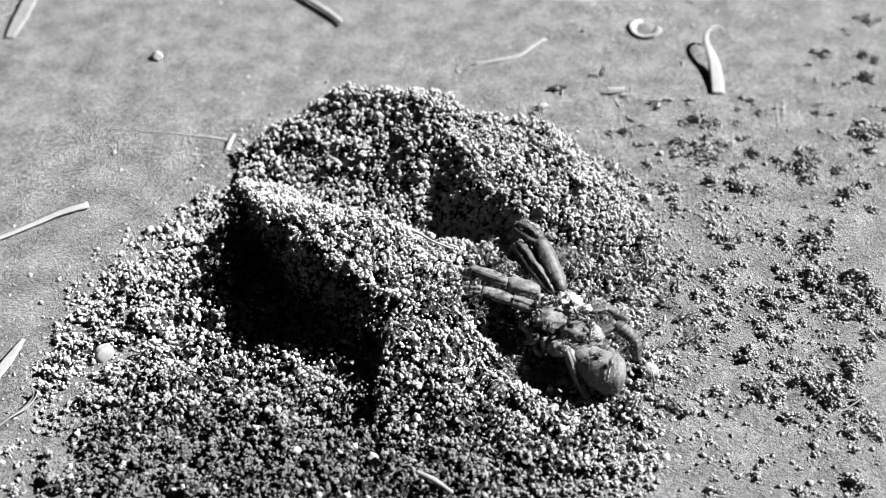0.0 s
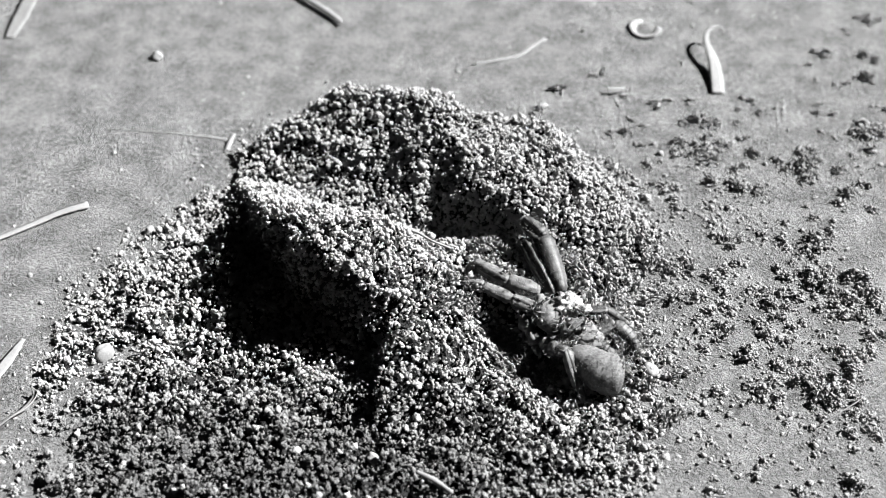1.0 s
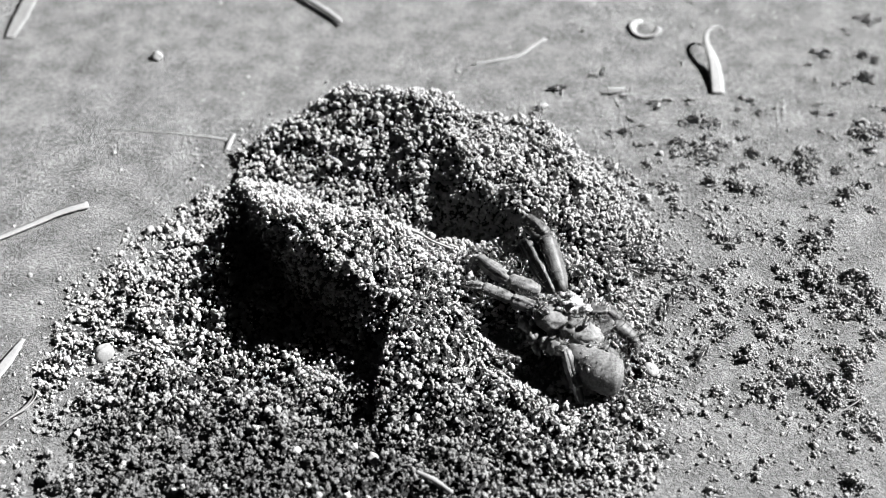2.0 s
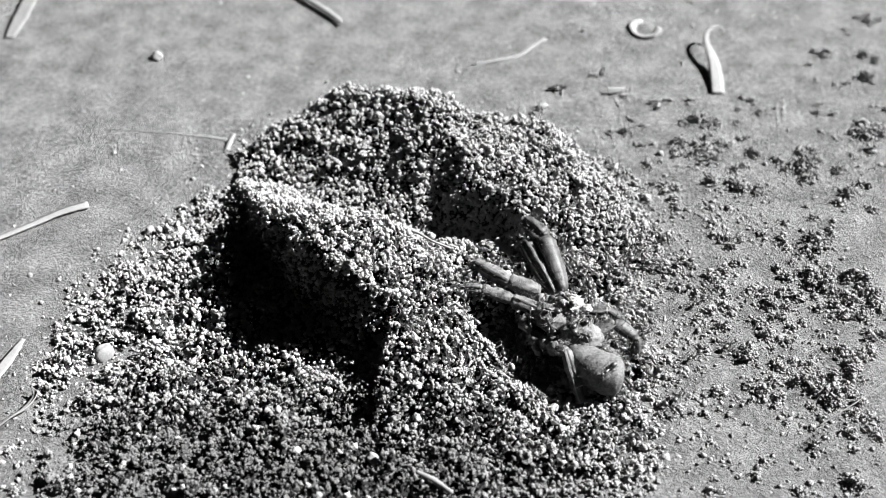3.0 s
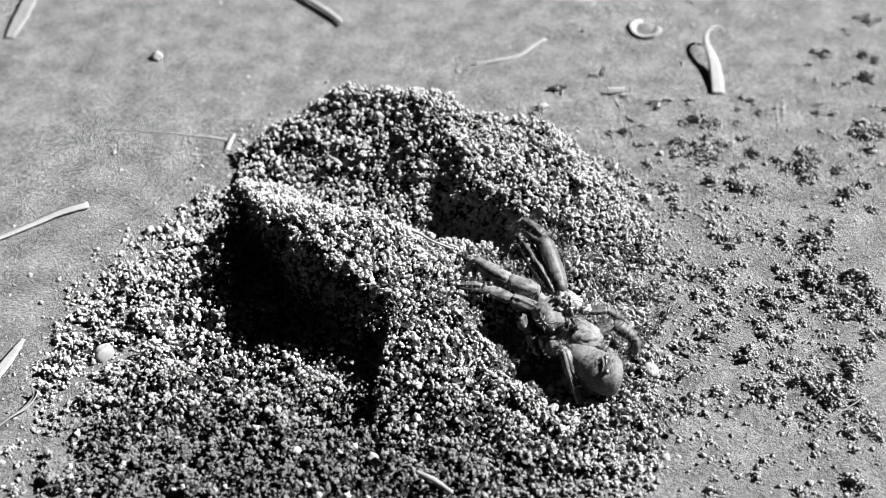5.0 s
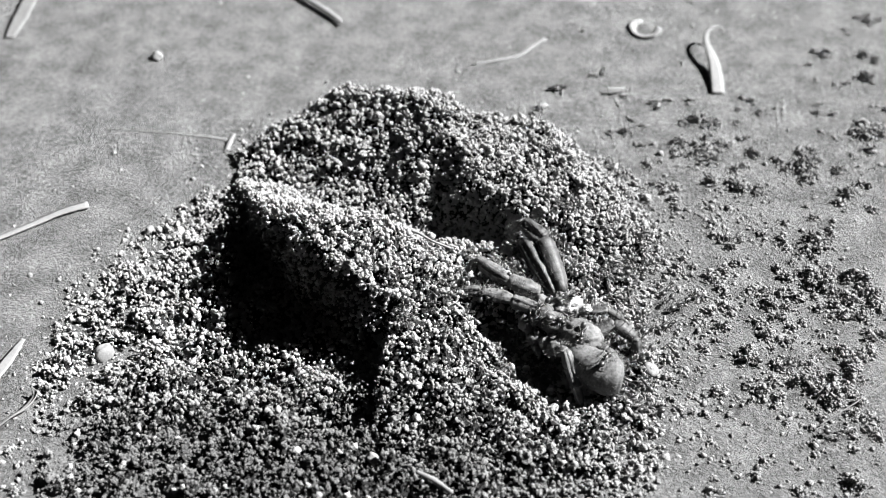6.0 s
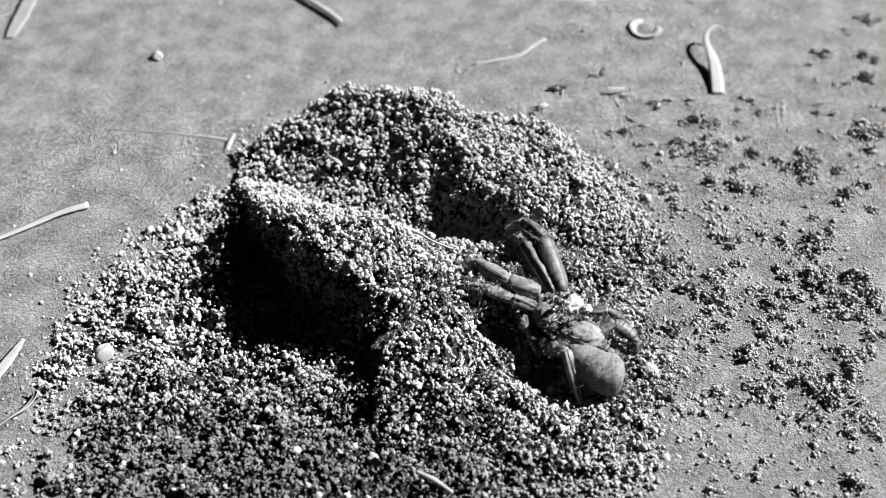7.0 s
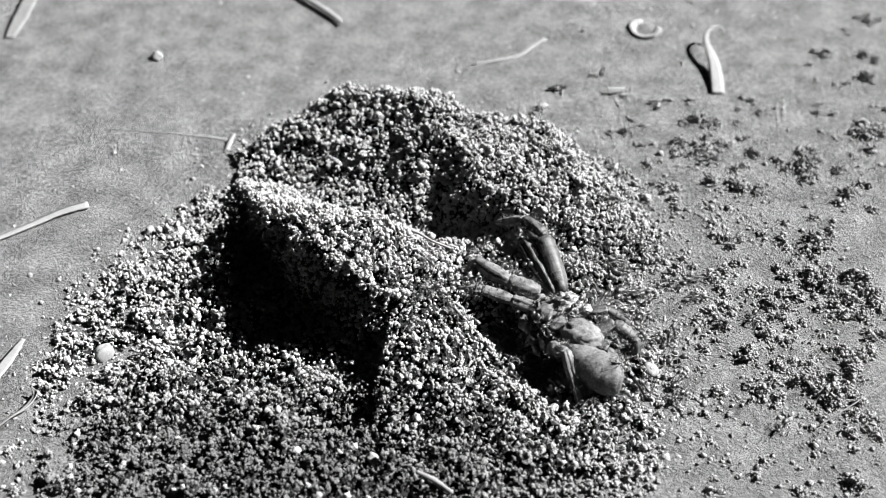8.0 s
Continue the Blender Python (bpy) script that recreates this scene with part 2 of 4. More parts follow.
def clump_shapes(count, knobs, rng):
    """Crumbs of about unit radius, each a bunch of rounded grains stuck together."""
    S, Fc = crumb_shapes(24, 1, 0.55, rng)
    k = S.shape[1]
    out = []
    for _ in range(count):
        c = [np.zeros(3)]
        for _ in range(knobs - 1):
            d = rng.normal(size=3)
            c.append(c[int(rng.integers(len(c)))] * 0.7 + d / np.linalg.norm(d) * rng.uniform(0.35, 0.62))
        r = rng.uniform(0.18, 0.42, knobs)
        r[0] = 0.55
        out.append(np.concatenate([S[int(rng.integers(24))] * (r[j] * rng.uniform(0.65, 1.35, 3)) + c[j] for j in range(knobs)]))
    return np.array(out), np.concatenate([Fc + j * k for j in range(knobs)])


RNG = np.random.default_rng(7)
FINE = crumb_shapes(24, 2, 0.54, RNG)
KNOB = crumb_shapes(24, 1, 0.52, RNG)
CLUMP = clump_shapes(40, 7, RNG)
LUMP = clump_shapes(30, 5, RNG)


def joined(*pairs):
    V, Fc, k = [], [], 0
    for v, f in pairs:
        V.append(v)
        Fc.append(f + k)
        k += len(v)
    return np.concatenate(V), np.concatenate(Fc)


def vertex_normals(V, Fc):
    A, B, C, D = (V[Fc[:, j]] for j in range(4))
    fn = np.cross(C - A, D - B)
    N = np.zeros_like(V)
    for j in range(4):
        np.add.at(N, Fc[:, j], fn)
    return N / np.maximum(np.linalg.norm(N, axis=1), 1e-9)[:, None]


def build_mound():
    rng = np.random.default_rng(11)
    xs, ys = np.arange(-92, 62, 0.6), np.arange(-100, 48, 0.6)
    X, Y = np.meshgrid(xs, ys)
    Z = mound_z(X, Y)
    n = len(xs)
    V = np.stack([X, Y, Z], -1).reshape(-1, 3)
    i = (np.arange(len(ys) - 1)[:, None] * n + np.arange(n - 1)).ravel()
    Fc = np.stack([i, i + 1, i + n + 1, i + n], 1)
    ok = apron_edge(V[:, 0], V[:, 1]) > -1.0
    Fc = Fc[ok[Fc].all(1)]
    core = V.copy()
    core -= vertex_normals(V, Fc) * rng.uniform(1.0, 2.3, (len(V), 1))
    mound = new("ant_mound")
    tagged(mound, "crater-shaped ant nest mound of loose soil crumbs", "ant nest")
    # soil under the crumbs, its colour blackened to deepen the shade between them
    body = new("soil_core_gap_shade", mesh_np("soil_core_gap_shade", core, Fc, M_GAPSHADE_BARK))
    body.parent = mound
    # crumbs spread evenly over the true surface
    A, B, C, D = (V[Fc[:, j]] for j in range(4))
    nrm = np.cross(C - A, D - B)
    area = np.linalg.norm(nrm, axis=1) / 2
    nrm = nrm / np.linalg.norm(nrm, axis=1)[:, None]
    mid = (A + C) / 2
    e = apron_edge(mid[:, 0], mid[:, 1])
    seen = (mid[:, 1] > -74) & (mid[:, 2] > -14) & (abs(mid[:, 0]) < 76 - mid[:, 1] * 0.15)
    w = area * np.clip(0.25 + e / 3.5, 0.05, 1) * np.where(seen, 1, 0.06)
    crater = smooth01((50 - np.hypot(mid[:, 0] - CRATER[0], mid[:, 1] - CRATER[1])) / 6) * smooth01((mid[:, 1] + 4) / 8)
    w = w * (1 + 0.6 * crater)
    w = w / w.sum()

    def spread(count, rlo, rhi, lift):
        pick = rng.choice(len(w), count, p=w)
        u, v = rng.uniform(size=(2, count, 1))
        P = A[pick] + u * (B[pick] - A[pick]) + v * (D[pick] - A[pick])
        r = rlo * (rhi / rlo) ** (rng.uniform(size=count) ** 1.6)
        fringe = np.clip(1.25 - 0.03 * e[pick], 1, 1.25)
        # the pellets of the crater wall are coarser
        c = np.hypot(P[:, 0] - CRATER[0], P[:, 1] - CRATER[1])
        wall = smooth01((46 - c) / 8) * smooth01((P[:, 2] - 4) / 3) * smooth01((P[:, 1] + 8) / 10)
        r = r * fringe * (0.95 + 0.15 * wall)
        out = np.where(nrm[pick, 2] < 0.45, 0.35, 1.0)
        return P + nrm[pick] * (r * out * rng.uniform(-0.9, lift, count))[:, None], r, nrm[pick]

    P, r, na = spread(15000, 0.42, 0.9, 1.1)
    a = crumbs(P, r, rng, CLUMP)
    Q, q, nb = spread(22000, 0.16, 0.36, 1.6)
    b = crumbs(Q, q, rng, KNOB)
    # fine grains stuck to the crumbs
    on = rng.choice(len(P), 8000, p=r ** 2 / (r ** 2).sum())
    d = rng.normal(size=(8000, 3)) + na[on] * 0.9
    d /= np.linalg.norm(d, axis=1)[:, None]
    P2 = P[on] + d * (r[on] * rng.uniform(0.75, 1.1, 8000))[:, None]
    c = crumbs(P2, rng.uniform(0.10, 0.2, 8000), rng, KNOB)
    Vg, Fg = joined(a, b)
    # the largest single pellets
    S, Fs = FINE
    balls = []
    for k in range(12):
        balls.append(mesh_np("soil_pellet", S[k], Fs, M_GRAIN))
    big = rng.choice(len(w), 280, p=np.where(mid[:, 1] < 10, w, 0) / w[mid[:, 1] < 10].sum())
    for j in big:
        ob = new("soil_pellet", balls[int(rng.integers(12))])
        q = rng.uniform(0.4, 0.7)
        at = (A[j] + nrm[j] * q * 0.6) * MM
        ob.matrix_basis = pose(*at, *rng.uniform(0, 360, 3)) @ Matrix.Diagonal((q, q * 0.85, q * 0.75, 1))
        ob.parent = mound
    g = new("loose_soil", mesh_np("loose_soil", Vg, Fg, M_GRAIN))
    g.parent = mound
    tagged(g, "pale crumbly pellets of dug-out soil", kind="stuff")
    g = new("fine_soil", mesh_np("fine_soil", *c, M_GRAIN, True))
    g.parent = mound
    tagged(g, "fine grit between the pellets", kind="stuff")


build_mound()

# ---- clods lying on the ground: x, y, radius in mm ----
CLODS_A = [
    (65.7, 97.5, 0.9), (109.6, 89.8, 1.8), (114.0, 89.8, 0.7), (102.5, 84.8, 0.7), (35.6, 82.9, 0.6), (104.1, 82.4, 0.7), (96.6, 75.0, 1.1), (94.0, 73.2, 1.7),
    (105.8, 72.4, 1.7), (107.3, 69.9, 1.4), (90.1, 68.1, 0.7), (39.6, 65.6, 0.6), (38.7, 63.3, 1.1), (36.4, 63.2, 0.8), (102.4, 61.7, 2.2), (91.3, 61.2, 0.8),
    (98.0, 60.7, 1.0), (94.4, 60.0, 0.7), (27.2, 56.4, 1.1), (70.7, 53.6, 1.1), (42.4, 53.6, 0.9), (73.2, 52.4, 1.1), (58.4, 52.2, 1.1), (52.3, 51.7, 1.1),
    (89.0, 51.3, 0.8), (49.5, 49.8, 1.6), (103.9, 49.4, 1.1), (69.8, 48.3, 0.9), (23.3, 48.3, 1.3), (91.5, 47.9, 1.1),
]
CLODS_B = [
    (74.2, 47.2, 1.1), (87.4, 47.2, 1.1), (21.3, 47.2, 0.8), (44.1, 44.5, 0.8), (59.8, 43.8, 2.6), (68.3, 43.8, 0.8), (55.7, 42.7, 1.3), (64.2, 42.7, 1.6),
    (45.9, 42.7, 0.9), (23.0, 42.7, 1.3), (95.9, 41.6, 2.3), (86.5, 40.5, 0.9), (41.7, 40.5, 1.8), (26.6, 38.8, 1.6), (99.0, 38.4, 2.3), (38.9, 38.4, 1.3),
    (60.7, 37.3, 1.3), (69.0, 37.3, 1.0), (29.1, 37.3, 1.0), (58.4, 35.2, 1.5), (48.2, 35.2, 0.9), (44.9, 34.5, 0.9), (63.3, 33.7, 1.8), (96.3, 33.1, 1.5),
    (58.9, 32.2, 3.5), (70.6, 32.0, 1.8), (51.5, 31.6, 1.3), (92.6, 31.0, 1.0), (81.2, 31.0, 1.8), (56.5, 31.0, 1.5),
]
CLODS_C = [
    (74.0, 29.9, 1.5), (46.0, 27.9, 1.3), (81.2, 27.5, 3.4), (34.6, 27.4, 2.5), (76.3, 25.9, 1.5), (65.7, 25.9, 1.5), (87.9, 24.9, 1.7), (39.3, 24.5, 2.2),
    (80.2, 23.9, 2.0), (59.4, 21.9, 2.0), (46.3, 20.9, 1.2), (91.6, 19.9, 1.5), (63.4, 19.9, 2.7), (-50.8, 19.9, 0.7), (66.9, 19.0, 1.7), (49.7, 19.0, 1.5),
    (47.3, 19.0, 1.5), (88.4, 17.0, 2.2), (-49.2, 17.0, 1.9), (-51.5, 15.7, 1.5), (85.8, 14.5, 1.5), (57.6, 13.2, 1.0), (77.9, 13.2, 0.6), (49.4, 13.0, 1.8),
    (60.3, 12.9, 1.1), (91.5, 12.3, 1.2), (78.3, 8.8, 1.3), (82.8, 8.6, 1.0), (71.5, 8.3, 1.1), (56.7, 7.7, 1.1),
]
CLODS_D = [
    (-57.3, 7.4, 1.1), (81.3, 5.0, 1.4), (56.2, 4.7, 1.1), (-61.3, 4.3, 0.8), (66.4, 4.1, 1.1), (70.8, 2.3, 1.6), (-62.3, 2.3, 0.7), (60.1, 1.9, 2.0),
    (76.5, 1.0, 3.0), (70.2, -0.3, 0.7), (75.4, -2.8, 0.9), (43.8, -2.8, 0.6), (70.4, -3.7, 0.9), (48.3, -3.7, 1.1), (58.9, -5.4, 1.4), (71.5, -6.1, 0.7),
    (66.7, -6.2, 1.1), (46.2, -6.2, 1.6), (50.7, -6.2, 1.1), (56.9, -6.7, 1.4), (77.9, -7.1, 1.6), (72.6, -7.9, 2.0), (49.3, -8.2, 0.7), (-71.7, -8.2, 0.6),
    (67.9, -8.7, 1.6), (54.3, -8.7, 1.6), (83.4, -8.7, 3.1), (76.7, -9.6, 2.8), (73.7, -10.4, 1.7), (80.5, -10.4, 1.6),
]
CLODS_E = [
    (-73.5, -10.4, 0.7), (64.4, -12.0, 1.8), (-74.4, -12.3, 0.6), (61.5, -12.8, 1.6), (54.8, -12.8, 1.3), (50.9, -12.8, 1.6), (80.8, -13.6, 2.2), (84.1, -13.6, 2.4),
    (72.9, -13.9, 0.7), (69.5, -14.4, 1.6), (64.7, -16.0, 2.0), (67.3, -16.7, 1.3), (75.6, -16.7, 1.5), (84.4, -16.7, 1.5), (55.1, -17.5, 1.5), (73.2, -17.5, 1.1),
    (52.7, -18.3, 1.5), (81.8, -18.3, 2.0), (77.2, -19.1, 1.5), (65.0, -19.8, 1.5), (56.3, -19.8, 1.1), (74.8, -19.8, 0.7), (80.3, -19.8, 1.3), (49.6, -20.6, 1.3),
    (69.7, -21.1, 0.9), (61.5, -21.4, 2.0), (67.3, -22.1, 1.1), (53.6, -22.9, 1.5), (63.1, -23.9, 0.6), (82.4, -24.4, 1.7),
]
CLODS_F = [
    (52.0, -25.9, 0.9), (65.3, -26.2, 1.1), (49.0, -28.1, 1.3), (75.9, -28.8, 2.1), (80.1, -28.8, 1.3), (77.7, -30.2, 1.5), (57.6, -30.5, 2.8), (61.5, -31.7, 1.5),
    (64.7, -31.7, 0.6), (63.0, -32.4, 1.0), (67.7, -32.4, 1.7), (47.6, -33.8, 0.6), (74.5, -34.5, 2.1), (60.3, -35.2, 0.8), (71.2, -35.2, 1.9), (65.0, -35.2, 1.2),
    (67.9, -35.9, 2.5), (50.9, -38.6, 1.6), (57.6, -38.6, 1.8), (60.1, -38.6, 2.3), (66.8, -38.6, 2.9), (74.5, -38.6, 1.8), (71.1, -40.0, 2.7), (45.0, -40.0, 0.5),
    (47.1, -40.0, 0.5), (53.6, -40.8, 0.6), (55.5, -41.6, 0.7), (59.5, -41.6, 1.0), (66.4, -42.7, 0.8), (49.2, -43.6, 0.5),
]
CLODS_G = [
    (47.2, -44.0, 1.0), (73.2, -44.0, 1.2), (44.8, -44.6, 0.8), (42.6, -44.6, 0.5), (62.9, -44.6, 0.6), (67.0, -44.6, 0.9), (51.3, -44.9, 0.8), (75.8, -45.3, 1.6),
    (54.0, -46.6, 0.5), (60.8, -46.8, 0.5), (65.2, -47.9, 1.0), (75.7, -47.9, 1.4), (57.3, -47.9, 0.4), (71.5, -48.5, 1.4), (76.8, -49.1, 1.0), (60.5, -49.1, 0.4),
    (45.6, -49.5, 0.4), (64.7, -50.1, 1.0), (46.4, -50.4, 0.6), (71.5, -52.5, 0.7), (-74.5, -52.9, 1.0), (63.9, -53.8, 0.7), (54.5, -54.7, 0.9), (53.5, -55.9, 0.8),
    (60.9, -56.5, 0.5), (52.2, -57.7, 0.5), (54.0, -58.3, 1.1), (70.4, -58.9, 2.1), (46.0, -58.9, 0.5), (44.8, -60.3, 1.0),
]
CLODS_H = [
    (59.3, -60.7, 0.8), (-72.0, -60.7, 1.2), (60.8, -61.2, 1.3), (65.9, -61.6, 0.7), (46.9, -61.8, 0.9),
]
CLODS = CLODS_A + CLODS_B + CLODS_C + CLODS_D + CLODS_E + CLODS_F + CLODS_G + CLODS_H


def clod_mesh(radius, rng):
    """A patch of fallen crumbs, heaped where the lumps lie and thinning out to single grains."""
    lumps = 1 + int(radius * 1.7)
    where = rng.normal(size=(lumps, 2)) * (radius * 0.5, radius * 0.36) * (lumps > 1)
    size = radius * (0.7 if lumps == 1 else 0.42) * rng.uniform(0.6, 1.3, lumps)
    n = max(3, int(2.8 * (radius / 0.5) ** 1.9))
    which = rng.choice(lumps, n, p=size ** 2 / (size ** 2).sum())
    off = rng.normal(size=(n, 2)) * size[which, None] * 0.6
    off[rng.uniform(size=n) < 0.1] *= 2.0
    r = rng.uniform(0.32, 0.66, n) * min(1.0, 0.6 + radius * 0.35)
    d2 = (off ** 2).sum(1) / size[which] ** 2
    top = np.minimum(1.6 * size[which], 3.2) * np.clip(1 - d2 / 1.6, 0, 1)
    P = np.stack([where[which, 0] + off[:, 0], where[which, 1] + off[:, 1], 0.3 * r + top * rng.uniform(0, 1, n)], 1)
    m = 3 * n
    on = rng.integers(0, n, m)
    a = rng.uniform(0, 6.28, m)
    reach = r[on] * rng.uniform(1.0, 2.2, m)
    fine = rng.uniform(0.1, 0.22, m)
    G = np.stack([P[on, 0] + np.cos(a) * reach, P[on, 1] + np.sin(a) * reach, fine * 0.4], 1)
    return mesh_np("soil_clod", *joined(crumbs(P, r, rng, LUMP), crumbs(G, fine, rng, KNOB)), M_GRIT)


def build_clods():
    rng = np.random.default_rng(23)
    sizes = (0.6, 0.95, 1.4, 2.0, 2.8, 3.8, 4.8)
    kinds = [[clod_mesh(s, rng) for _ in range(4)] for s in sizes]
    for x, y, r in CLODS:
        k = int(np.argmin([abs(math.log(s / r)) for s in sizes]))
        ob = new("soil_clod", kinds[k][int(rng.integers(4))])
        s = 1.12 * r / sizes[k]
        ob.matrix_basis = pose(x * MM, y * MM, float(ground_z(x, y)) * MM, rz=float(rng.uniform(0, 360))) @ Matrix.Diagonal((s, s, s, 1))
        size = "small" if r < 1.3 else "medium" if r < 2.6 else "large"
        tagged(ob, size + " crumbly clod of dry soil on bare earth", "soil clod", "clods scattered on the ground")


build_clods()


def build_grit():
    """Loose single crumbs on the bare ground, denser towards the mound and the clods."""
    rng = np.random.default_rng(5)
    x, y = rng.uniform(-130, 130, 60000), rng.uniform(-70, 110, 60000)
    e = apron_edge(x, y)
    near = np.exp(-np.clip(-e, 0, 99) / 7.0) * 0.5
    right = np.clip((x - 35) / 30, 0, 1) * np.clip(1.2 - (y + 20) / 90, 0.15, 1) * 0.26
    clump = smooth01((vnoise(x, y, 8, 77) + 0.5 * vnoise(x, y, 3, 78) - 0.15) / 0.4)
    belt = np.exp(-np.clip(-e, 0, 99) / 13.0) * np.clip((x - 20) / 20, 0, 1) * np.clip(1.3 - abs(y + 15) / 40, 0, 1) * (0.22 + 1.1 * clump)
    keep = (rng.uniform(size=60000) < near + belt + right * (0.25 + 2.2 * clump) + 0.015 * np.clip(1.3 - y / 60, 0.25, 1)) & (e < 1)
    x, y, belt = x[keep], y[keep], belt[keep]
    r = 0.13 * (3.6 ** (rng.uniform(size=len(x)) ** (2.0 - 1.2 * np.clip(belt * 3, 0, 1))))
    # sandy specks
    m = 26000
    u, v = rng.uniform(20, 130, m), rng.uniform(-75, 80, m)
    some = (apron_edge(u, v) < 0.5) & (rng.uniform(size=m) < 0.10 * (v < 60) + np.exp(-((u - 95) / 14) ** 2 - ((v - 56) / 9) ** 2) + 0.5 * (v < 60) * smooth01((vnoise(u, v, 9, 81) + 0.6 * vnoise(u, v, 3.5, 82)) / 0.7))
    x, y = np.concatenate([x, u[some]]), np.concatenate([y, v[some]])
    r = np.concatenate([r, rng.uniform(0.06, 0.15, int(some.sum()))])
    P = np.stack([x, y, ground_z(x, y) + r * 0.25], 1)
    tagged(new("grit", mesh_np("grit", *crumbs(P, r, rng, KNOB), M_GRIT)), "loose single crumbs strewn on bare earth", "grit", kind="stuff")


build_grit()


# ---- straws, threads and leaf pieces ----
def eased(pts, n):
    """A smooth line of n points through pts (Catmull-Rom)."""
    P = [Vector(p) for p in pts]
    P = [P[0] * 2 - P[1]] + P + [P[-1] * 2 - P[-2]]
    out = []
    for k in range(n):
        u = k / (n - 1) * (len(P) - 3)
        i = min(int(u), len(P) - 4)
        t = u - i
        a, b, c, d = P[i:i + 4]
        out.append(0.5 * ((2 * b) + (c - a) * t + (2 * a - 5 * b + 4 * c - d) * t * t + (3 * b - a - 3 * c + d) * t ** 3))
    return out


def blade(name, pts, widths, thick, label, mat=M_STRAW, cup=0.08, n=22, face=(0, 0, 1), category="straw", tilt=0.0, rest=None):
    """A strip of dry plant along pts (mm), cupped across, with real thickness."""
    line = eased(pts, n)
    if rest is not None:
        # lies flat on the ground
        for p in line:
            p.z = float(ground_z(np.array(p.x), np.array(p.y))) + rest
    rng = random.Random(label + str(pts[0]))
    bm = bmesh.new()
    rings = []
    for k, p in enumerate(line):
        d = (line[min(k + 1, n - 1)] - line[max(k - 1, 0)]).normalized()
        side = d.cross(Vector(face)).normalized()
        up = side.cross(d).normalized()
        side = side * math.cos(tilt) + up * math.sin(tilt)
        up = side.cross(d).normalized()
        u = k / (n - 1) * (len(widths) - 1)
        i = min(int(u), len(widths) - 2)
        w = (widths[i] + (widths[i + 1] - widths[i]) * (u - i)) / 2 * rng.uniform(0.93, 1.07)
        ring = [p + side * (w * a) + up * (h * thick + cup * w * (a * a - 0.4))
                for a, h in ((-1, 0), (-0.5, 0.5), (0, 0.6), (0.5, 0.5), (1, 0), (0.5, -0.5), (0, -0.6), (-0.5, -0.5))]
        rings.append([bm.verts.new(v) for v in ring])
    for a, b in zip(rings, rings[1:]):
        for j in range(8):
            bm.faces.new((a[j], a[(j + 1) % 8], b[(j + 1) % 8], b[j]))
    bm.faces.new(rings[0][::-1])
    bm.faces.new(rings[-1])
    bmesh.ops.recalc_face_normals(bm, faces=bm.faces)
    return tagged(part(name, bm, mat), label, category)


blade("dry_twig", [(-38.2, 100.1, 1.3), (-30.8, 92.2, 1.3), (-26.0, 86.0, 1.0)], (2.0, 2.0, 1.6), 0.6,
      "short pale dry twig lying on bare earth", cup=-0.2, category="twig")
blade("straw", [(-93.7, 1.9, 0.2), (-85.9, 7.4, 0.4), (-80.8, 11.2, 0.5), (-75.7, 13.7, 0.5)], (1.3, 1.7, 2.0, 2.3), 0.3,
      "flat pale piece of straw lying on bare earth")
blade("straw", [(-82.6, -36.6, 0.4), (-80.8, -31.0, 0.5), (-79.3, -26.2, 0.7)], (2.4, 2.4, 1.0), 0.25,
      "flat pale straw end sticking up beside the mound")
blade("dead_leaf", [(-110.3, 80.0, 0.3), (-110.0, 90.0, 0.4), (-109.8, 105.0, 0.4)], (2.8, 4.8, 4.4), 0.15,
      "broad pale dead grass leaf on bare earth", mat=M_LEAF, cup=0.08, category="leaf", rest=0.3)
blade("dead_leaf", [(-119.0, 84.0, 0.4), (-117.2, 88.5, 0.8), (-116.4, 92.5, 0.5)], (1.2, 2.4, 1.0), 0.25,
      "small pale scrap of dead leaf on bare earth", mat=M_LEAF, cup=0.2, category="leaf")
blade("grass_thread", [(-77.4, 41.3, 0.3), (-68.0, 40.5, 0.7), (-57.4, 38.9, 0.8), (-48.8, 37.3, 0.9)], (0.25, 0.42, 0.5, 0.6), 0.12,
      "thin pale grass thread lying on bare earth", rest=0.12)
blade("straw_flake", [(-47.7, 38.2, 0.9), (-48.3, 35.4, 0.7), (-48.7, 32.8, 0.4)], (0.9, 1.2, 1.1), 0.3,
      "short bright flake of straw on bare earth")
blade("grass_wisp", [(7.5, 68.0, 0.3), (13.4, 69.8, 0.6), (18.4, 71.6, 0.8), (22.8, 76.1, 1.3), (26.0, 79.4, 1.8)],
      (0.7, 1.2, 1.2, 1.2, 1.6), 0.2, "curved pale wisp of dry grass on bare earth", rest=0.2)
blade("grass_thread", [(39.2, 54.6, 0.6), (49.4, 55.6, 0.8), (62.1, 58.9, 0.5)], (0.8, 0.25, 0.2), 0.12,
      "thin pale grass thread lying on bare earth", rest=0.12)
blade("straw", [(66.0, -47.6, 0.9), (72.0, -43.9, 1.6), (80.1, -38.4, 2.0)], (0.2, 0.28, 0.16), 0.12,
      "thin straw leaning across soil clods", mat=M_LEAF)
blade("straw", [(-4.3, -60.7, 5.0), (-1.5, -62.4, 5.1), (1.5, -64.8, 4.9)], (0.9, 1.1, 0.8), 0.5,
      "short pale straw half sunk in soil crumbs", cup=-0.2)
